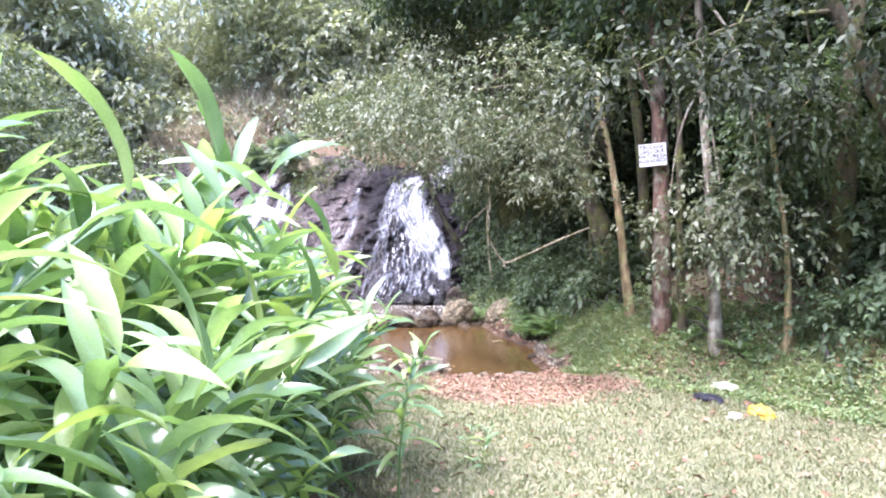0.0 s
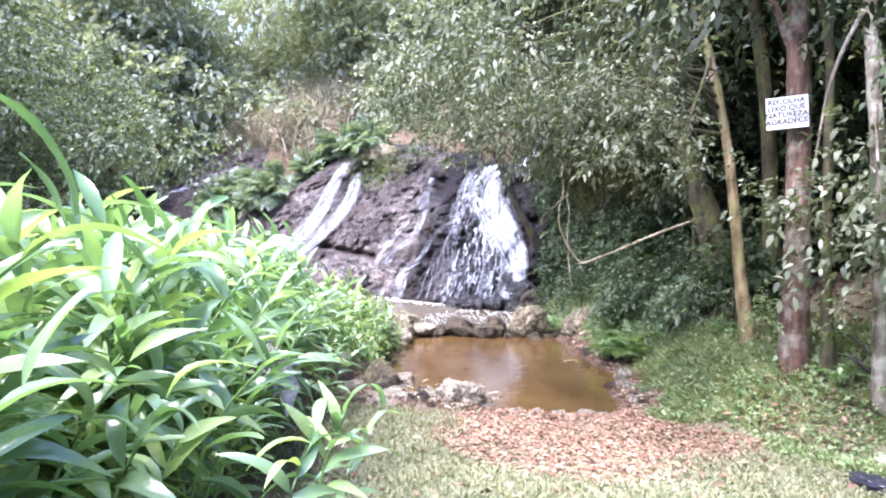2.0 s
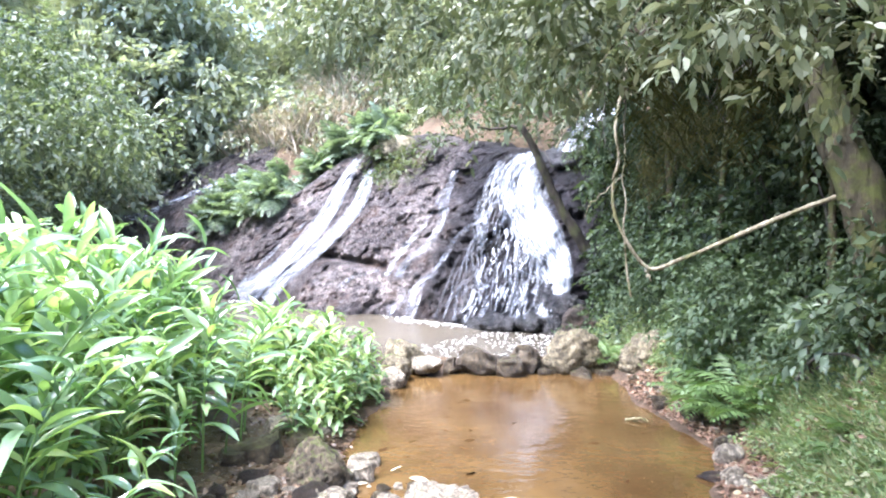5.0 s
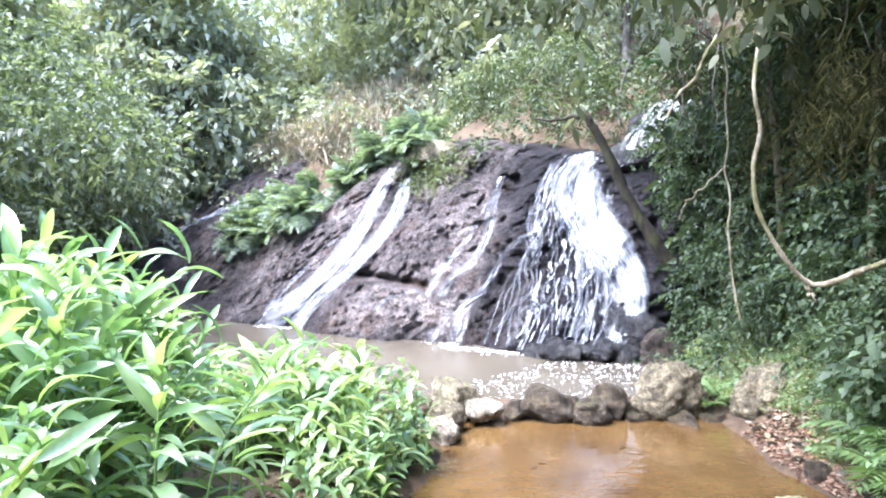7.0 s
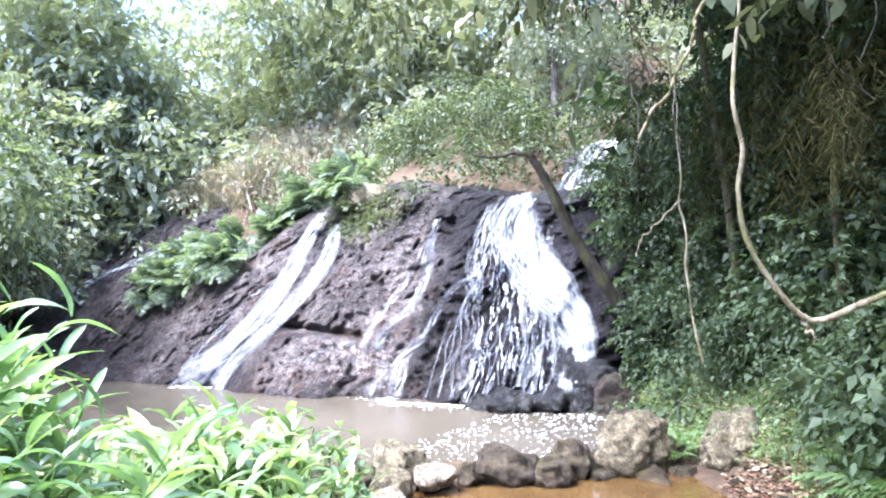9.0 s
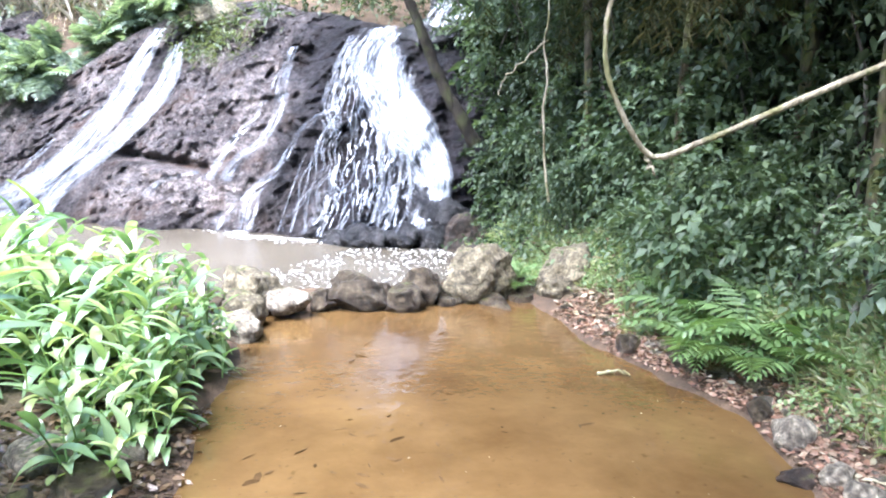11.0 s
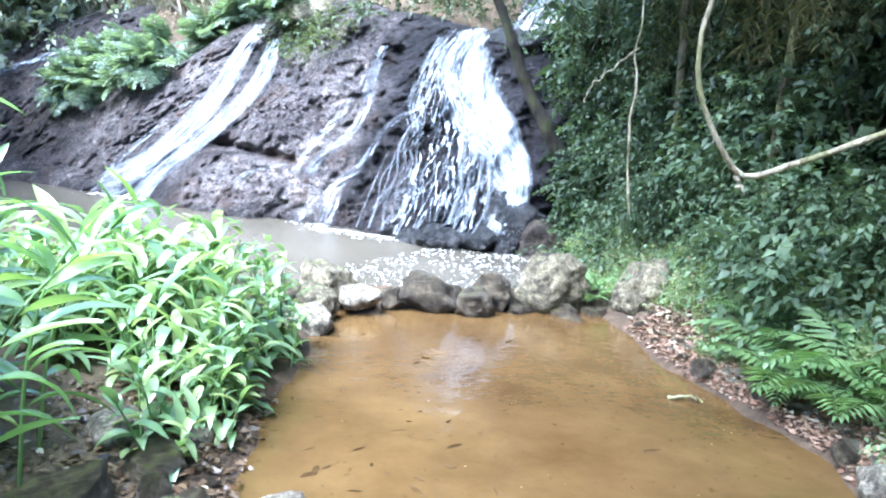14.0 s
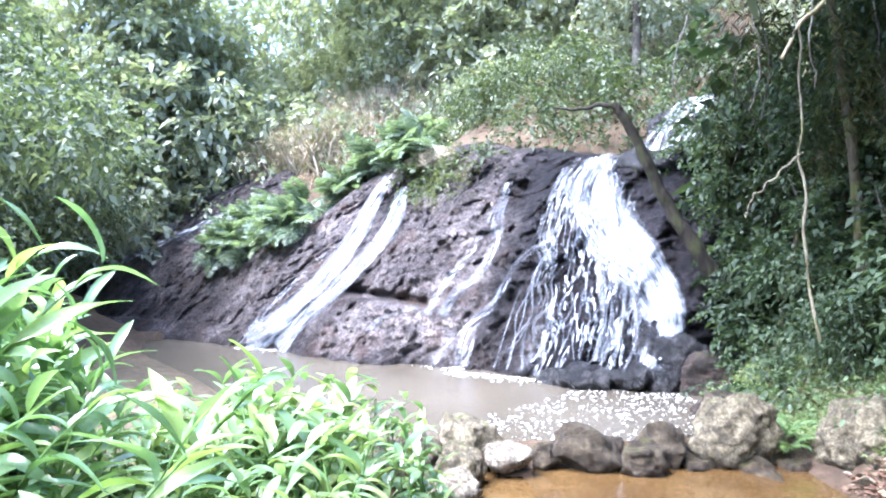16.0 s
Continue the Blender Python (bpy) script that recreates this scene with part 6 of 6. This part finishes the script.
stem_thing("fallen_log", "mossy bent log leaning beside the main fall", "log", [([(2.75, 7.9, 1.4), (2.55, 7.9, 1.7), (2.32, 7.95, 2.1), (2.1, 7.95, 2.6), (1.88, 7.95, 3.05), (1.76, 7.95, 3.2)], 0.085, 0.045),
           ([(1.78, 7.95, 3.17), (1.6, 8.0, 3.2), (1.4, 8.05, 3.16), (1.15, 8.1, 3.2)], 0.03, 0.012)], M_LOGBARK)
stem_thing("vine", "pale bare vine hanging in a deep loop", "vine", [([(1.84, 3.75, 3.4), (1.92, 3.76, 2.95), (1.81, 3.73, 2.55), (1.84, 3.71, 2.2), (1.78, 3.7, 1.95), (1.87, 3.68, 1.62), (2.05, 3.65, 1.31), (2.25, 3.5, 1.38), (2.6, 3.35, 1.56), (3.0, 3.15, 1.75), (3.35, 3.05, 1.9)], 0.009, 0.019), ([(1.8, 3.74, 3.2), (1.62, 3.8, 2.75), (1.36, 3.9, 2.3)], 0.014, 0.008), ([(2.05, 3.65, 1.31), (2.08, 3.62, 1.2)], 0.012, 0.004)], M_VINE)
stem_thing("vine", "thin vine hanging straight down the bank", "vine", [([(2.62, 6.0, 3.6), (2.68, 6.05, 2.6), (2.7, 6.1, 1.8), (2.8, 6.12, 0.85)], 0.009, 0.012), ([(2.68, 6.05, 2.3), (2.3, 6.0, 2.0), (2.2, 6.0, 1.8)], 0.009, 0.005)], M_VINE)
for k in range(12):
    x, y = rng.uniform(1.6, 3.4), rng.uniform(1.6, 7.0)
    top, ln = rng.uniform(2.9, 3.8), rng.uniform(0.5, 1.3)
    if x < 2.2 and y < 2.6:
        ln = 0.5
    stem_thing("vine", "thin dark vine hanging under the branches", "vine", [([(x, y, top), (x + 0.05 * rng.normal(), y + 0.05 * rng.normal(), top - ln * 0.5), (x + 0.1 * rng.normal(), y + 0.1 * rng.normal(), top - ln)], 0.007, 0.004)], M_DARKBARK, 10)
# bare twigs of the overhanging tree
twig_rng = np.random.default_rng(5)
for k in range(9):
    x, y, z = twig_rng.uniform(1.2, 2.3), twig_rng.uniform(1.2, 2.1), twig_rng.uniform(2.4, 2.95)
    a, b, c = twig_rng.normal(size=3) * 0.2
    stem_thing("twig", "bare drooping twig of the leaning tree", "twig", [([(2.55, 1.45, twig_rng.uniform(2.6, 3.2)), ((x + 2.5) / 2 + 0.3 * a, (y + 1.4) / 2 + 0.4 * b, z + 0.3 + 0.3 * c), (x + 0.3 * c, y, z), (x - 0.25 + a, y + b, z - 0.25)], 0.009, 0.003)], M_DARKBARK, 18)
c = []
for k in range(24):
    a = np.array([rng.uniform(2.1, 3.3), rng.uniform(2.7, 7.2), rng.uniform(2.6, 3.6)])
    c.append(a + rng.normal(size=(16, 3)) * np.array([0.12, 0.14, 0.16]))
for k in range(9):
    a = np.array([rng.uniform(1.1, 2.4), rng.uniform(1.3, 2.0), rng.uniform(2.35, 2.8)])
    c.append(a + rng.normal(size=(12, 3)) * np.array([0.1, 0.1, 0.12]))
c = np.concatenate(c)
d = np.concatenate([np.array([rng.uniform(1.85, 2.5), rng.uniform(3.1, 4.0), rng.uniform(2.1, 2.75)]) + rng.normal(size=(8, 3)) * np.array([0.1, 0.1, 0.1]) for k in range(7)])
v, f = sprigs(d, np.array([-0.2, 0, -1.0]) + 0.35 * rng.normal(size=d.shape), 0.24, 14, 0.075, 0.013, 0.25)
tagged(new("yellow_moss", np_mesh("yellow_moss", v, f, M_YELLOWMOSS)), "yellow-olive moss trailing from thin twigs", "moss", kind="stuff")
v, f = sprigs(c, np.array([0, 0, -1.0]) + 0.15 * rng.normal(size=c.shape), 0.3, 11, 0.1, 0.012, 0.2)
tagged(new("hanging_moss", np_mesh("hanging_moss", v, f, M_MOSS)), "olive moss hanging from the branches", "moss", kind="stuff")


# ---- sign ----
def build_sign():
    at = Matrix.Translation((2.639, 0.601, 2.665)) @ Matrix.Rotation(radians(-36), 4, "Z") @ Matrix.Rotation(radians(-4), 4, "Y")
    root = tagged(new("sign"), "white hand-painted board nailed to a tree trunk", "sign")
    root.matrix_basis = at
    bm = bmesh.new()
    bmesh.ops.create_cube(bm, size=1)
    for q in bm.verts:
        q.co = Vector((q.co.x * 0.3, q.co.y * 0.012, q.co.z * 0.255))
    bmesh.ops.bevel(bm, geom=bm.edges[:], offset=0.003, segments=1, affect="EDGES")
    me = bpy.data.meshes.new("board")
    bm.to_mesh(me)
    bm.free()
    me.materials.append(plain("sign_paint", (0.62, 0.62, 0.63), 0.7, 0.1, 6))
    board = child("board", me, root)
    ink = plain("sign_ink", (0.02, 0.02, 0.025), 0.7, 0.2)
    for i, word in enumerate(("RECOLHA", "LIXO QUE", "NATUREZA", "AGRADECE")):
        cu = bpy.data.curves.new("lettering", "FONT")
        cu.body, cu.size, cu.extrude, cu.align_x, cu.offset = word, 0.058, 0.001, "CENTER", 0.001
        ob = new("lettering", cu)
        dg = bpy.context.evaluated_depsgraph_get()
        flat = bpy.data.meshes.new_from_object(ob.evaluated_get(dg))
        bpy.data.objects.remove(ob)
        flat.materials.clear()
        flat.materials.append(ink)
        child("lettering", flat, board, "black hand-painted letters", Matrix.Translation((-0.004, -0.0085, 0.072 - 0.053 * i)) @ Matrix.Rotation(radians(90), 4, "X") @ Matrix.Rotation(0.02 * (i % 2), 4, "Z"))
    for sx in (-0.13, 0.13):
        n = rock_mesh("nail", (0.006, 0.004, 0.006), M_DARKBARK, 3, 1)
        child("nail", n, board, "", Matrix.Translation((sx, -0.008, 0.112)))


build_sign()


# ---- rubbish on the lawn, rag in the thicket ----
def crumple(name, label, at, size, color, seed, category):
    bm = bmesh.new()
    bmesh.ops.create_icosphere(bm, subdivisions=4, radius=1)
    o = Vector((seed, seed * 2.1, 0))
    for q in bm.verts:
        k = 1 + 0.45 * noise.fractal(q.co * 1.8 + o, 0.8, 2.2, 4)
        q.co = Vector((q.co.x * size[0] * k, q.co.y * size[1] * k, max(-0.3, q.co.z) * size[2] * k))
    me = bpy.data.meshes.new(name)
    bm.to_mesh(me)
    bm.free()
    me.materials.append(plain(name + "_film", color, 0.4, 0.25))
    ob = new(name, me)
    ob.matrix_basis = Matrix.Translation(at) @ Matrix.Rotation(seed, 4, "Z")
    return tagged(ob, label, category)


for name, label, x, y, size, color, cat in [("plastic_bag", "crumpled yellow plastic bag on the grass", 2.5, -1.28, (0.16, 0.09, 0.06), (0.65, 0.42, 0.06), "bag"), ("plastic_bag", "flattened black plastic bag on fallen leaves", 2.45, -0.66, (0.16, 0.1, 0.03), (0.02, 0.02, 0.03), "bag"),
                                            ("paper_scrap", "crumpled white paper on the grass", 2.85, -0.42, (0.13, 0.09, 0.05), (0.7, 0.68, 0.62), "litter"), ("paper_scrap", "small white paper scrap on the grass", 2.2, -1.3, (0.07, 0.05, 0.03), (0.7, 0.68, 0.6), "litter")]:
    crumple(name, label, (x, y, float(land(x, y)) + 0.03), size, color, x + y + 3, cat)


def build_rag():
    """A grey rag knotted over a stalk, two tails hanging."""
    n, cols = 26, 17
    root = tagged(new("rag"), "grey worn rag hanging on ginger stalks", "rag")
    root.matrix_basis = Matrix.Translation((-1.17, -0.42, 0.9))
    mat = plain("rag_cloth", (0.46, 0.44, 0.45), 0.9, 0.5, 26)
    for k, (dx, dy, ln, w) in enumerate([(-0.09, 0.0, 0.2, 0.11), (0.08, -0.03, 0.3, 0.11), (0.0, -0.05, 0.16, 0.1)]):
        v = []
        for i in range(n):
            u = i / (n - 1)
            for j in range(cols):
                q = j / (cols - 1) - 0.5
                v.append((dx * (0.2 + u) + q * w * (0.35 + u), dy + 0.03 * math.sin(q * 9 + u * 4 + k) + 0.014 * math.sin(q * 27 + u * 9 + 2 * k) + 0.012 * noise.noise(Vector((q * 6, u * 5, k))) - 0.05 * u, 0.05 - ln * u * (1 + 0.25 * math.sin(q * 7 + k)) + 0.03 * math.sin(q * 5)))
        f = grid_faces(n, cols)
        w2 = np.array(v) + np.array([0, 0.006, 0])
        vv, ff = join([(np.array(v), f), (w2, f[:, ::-1])])
        child("tail", np_mesh("tail", vv, ff, mat, True), root)
    child("knot", rock_mesh("knot", (0.05, 0.04, 0.05), mat, 9, 3, 0.3), root, "", Matrix.Translation((0, -0.01, 0.06)))


build_rag()


# ---- foam, floating leaves, sticks ----
def flecks(n, xy, size, z, mat, name, label):
    x, y = xy(n)
    m = len(x)
    th = np.arange(6) * np.pi / 3
    r = size * (0.4 + rng.random(m) ** 2 * 1.4)
    st = rng.uniform(0.4, 1, m)
    a = rng.random(m) * 6.28
    px = np.cos(th)[None] * r[:, None] * (1 + 0.3 * rng.normal(size=(m, 6)))
    py = np.sin(th)[None] * (r * st)[:, None] * (1 + 0.3 * rng.normal(size=(m, 6)))
    v = np.stack([x[:, None] + px * np.cos(a)[:, None] - py * np.sin(a)[:, None], y[:, None] + px * np.sin(a)[:, None] + py * np.cos(a)[:, None], np.repeat(z + 0.006 * rng.random(m)[:, None], 6, 1)], -1).reshape(-1, 3)
    f = np.arange(m * 6).reshape(m, 6)
    return tagged(new(name, np_mesh(name, v, f, mat)), label, "foam", kind="stuff")


def foam_area(n):
    x, y = rng.uniform(0.3, 2.5, n), rng.uniform(6.1, 8.4, n)
    keep = (rng.random(n) < 0.55 + 0.45 * wobble(x * 1.5, y * 3, 2.0)) & (y - 6.1 < 0.3 + 1.1 * (x + 0.3)) & (x < 2.45)
    return x[keep], y[keep]


flecks(2200, foam_area, 0.013, UPPER + 0.004, M_FOAM, "foam_flecks", "white foam flecks drifting on the upper pool")


def foam_foot(n):
    s = np.concatenate([rng.uniform(0.0, 1.6, n), rng.normal(-0.1, 0.25, n // 3), rng.normal(-4.3, 0.5, n // 2)])
    b = -np.abs(rng.normal(size=len(s))) * 0.16 - 0.04
    p = FOOT[:, None] + ALONG[:, None] * s + BACK[:, None] * (b - 0.35 * (s > 0.2))
    return p[0], p[1]


flecks(200, foam_foot, 0.03, UPPER + 0.006, M_FOAM, "foam_line", "white foam where the falls meet the pool")


def pool_specks(n):
    x, y = rng.uniform(-0.4, 2.4, n), rng.uniform(1.45, 5.7, n)
    keep = signed_distance(x, y, POOL) < -0.04
    return x[keep], y[keep]


flecks(150, pool_specks, 0.0022, 0.002, M_BLEACH, "pale_specks", "tiny pale specks floating on the pool")
M_SILT = plain("sunken_leaf", (0.06, 0.035, 0.014), 0.9, 0.4)
M_SILT.node_tree.nodes["Principled BSDF"].inputs["Specular IOR Level"].default_value = 0.05


def afloat(n):
    x, y = rng.uniform(-0.4, 2.4, n), rng.uniform(1.5, 5.6, n)
    return x, y, signed_distance(x, y, POOL) < -0.06


flecks(900, pool_specks, 0.005, 0.002, M_SILT, "dark_specks", "tiny dark specks floating on the pool")
x, y, keep = afloat(190)
x, y = x[keep], y[keep]
a = rng.random(len(x)) * 6.28
v, f = leaf_blades(np.stack([x, y, np.full(len(x), 0.003)], 1), np.stack([np.cos(a), np.sin(a), 0 * a], 1), 0.03 * (0.3 + rng.random(len(x)) ** 2 * 2), 0.12, 0.02, 0.0)
tagged(new("floating_leaves", np_mesh("floating_leaves", v, f, M_SILT)), "dark leaves and bits floating on the pool", "leaves", kind="stuff")
# waterlogged bits of stick and leaf
x, y = np.concatenate([rng.normal(0.25, 0.3, 20), rng.uniform(0.2, 2.1, 16)]), np.concatenate([rng.normal(3.1, 0.35, 20), rng.uniform(1.7, 5.2, 16)])
keep = signed_distance(x, y, POOL) < -0.1
x, y = x[keep], y[keep]
a = rng.normal(size=len(x)) * 0.8
v, f = leaf_blades(np.stack([x, y, np.full(len(x), 0.004)], 1), np.stack([np.cos(a), np.sin(a), 0 * a], 1), 0.03 + 0.07 * rng.random(len(x)), 0.05 + 0.3 * rng.random(len(x)) ** 3, 0.03, 0.0, True)
tagged(new("sodden_bits", np_mesh("sodden_bits", v, f, M_SILT)), "dark sodden twigs and leaves in the pool", "debris", kind="stuff")
BLEACHED = [np_mesh("dead_leaf", *ginger_leaf(b, 5 + i), M_BLEACH, True) for i, b in enumerate((0.15, 0.9, 0.5, 1.3))]
for k, (x, y, yaw, s) in enumerate([(0.02, 2.72, 0.6, 0.16), (0.14, 2.6, -0.4, 0.22), (-0.12, 2.62, 2.6, 0.16), (-0.22, 2.72, 1.2, 0.15), (0.62, 2.2, 0.2, 0.17), (0.7, 2.15, 0.4, 0.12), (-0.2, 2.5, 0.3, 0.18), (0.22, 2.48, 0.1, 0.14), (-0.3, 2.62, 2.0, 0.14), (-0.12, 2.45, 1.0, 0.15), (0.05, 2.42, -0.6, 0.16), (-0.25, 2.38, 0.8, 0.14), (0.68, 1.95, 1.4, 0.14), (2.0, 1.75, 0.3, 0.13), (1.85, 1.62, 2.1, 0.1)]):
    ob = new("dead_leaf", BLEACHED[k % 4])
    ob.matrix_basis = Matrix.Translation((x, y, max(0.0, float(land(x, y))) + 0.012)) @ Matrix.Rotation(yaw, 4, "Z") @ Matrix.Rotation(0.8 * math.sin(k * 2.3), 4, "X") @ Matrix.Diagonal((s * (0.6 + 0.3 * (k % 3)), s * (0.6 + 0.25 * (k % 2)), s * 0.5, 1))
    tagged(ob, "bleached curled dead leaf by the stones", "leaf", "dead leaves")
stem_thing("stick", "short pale stick floating near the shore", "stick", [([(1.98, 3.9, 0.008), (2.06, 3.87, 0.02), (2.14, 3.8, 0.015)], 0.012, 0.006)], M_VINE, 10)
stem_thing("stick", "long thin stick lying on the muddy shore", "stick", [([(1.9, 2.05, 0.03), (2.2, 1.95, 0.09), (2.7, 1.85, 0.36)], 0.007, 0.004)], M_VINE, 12)
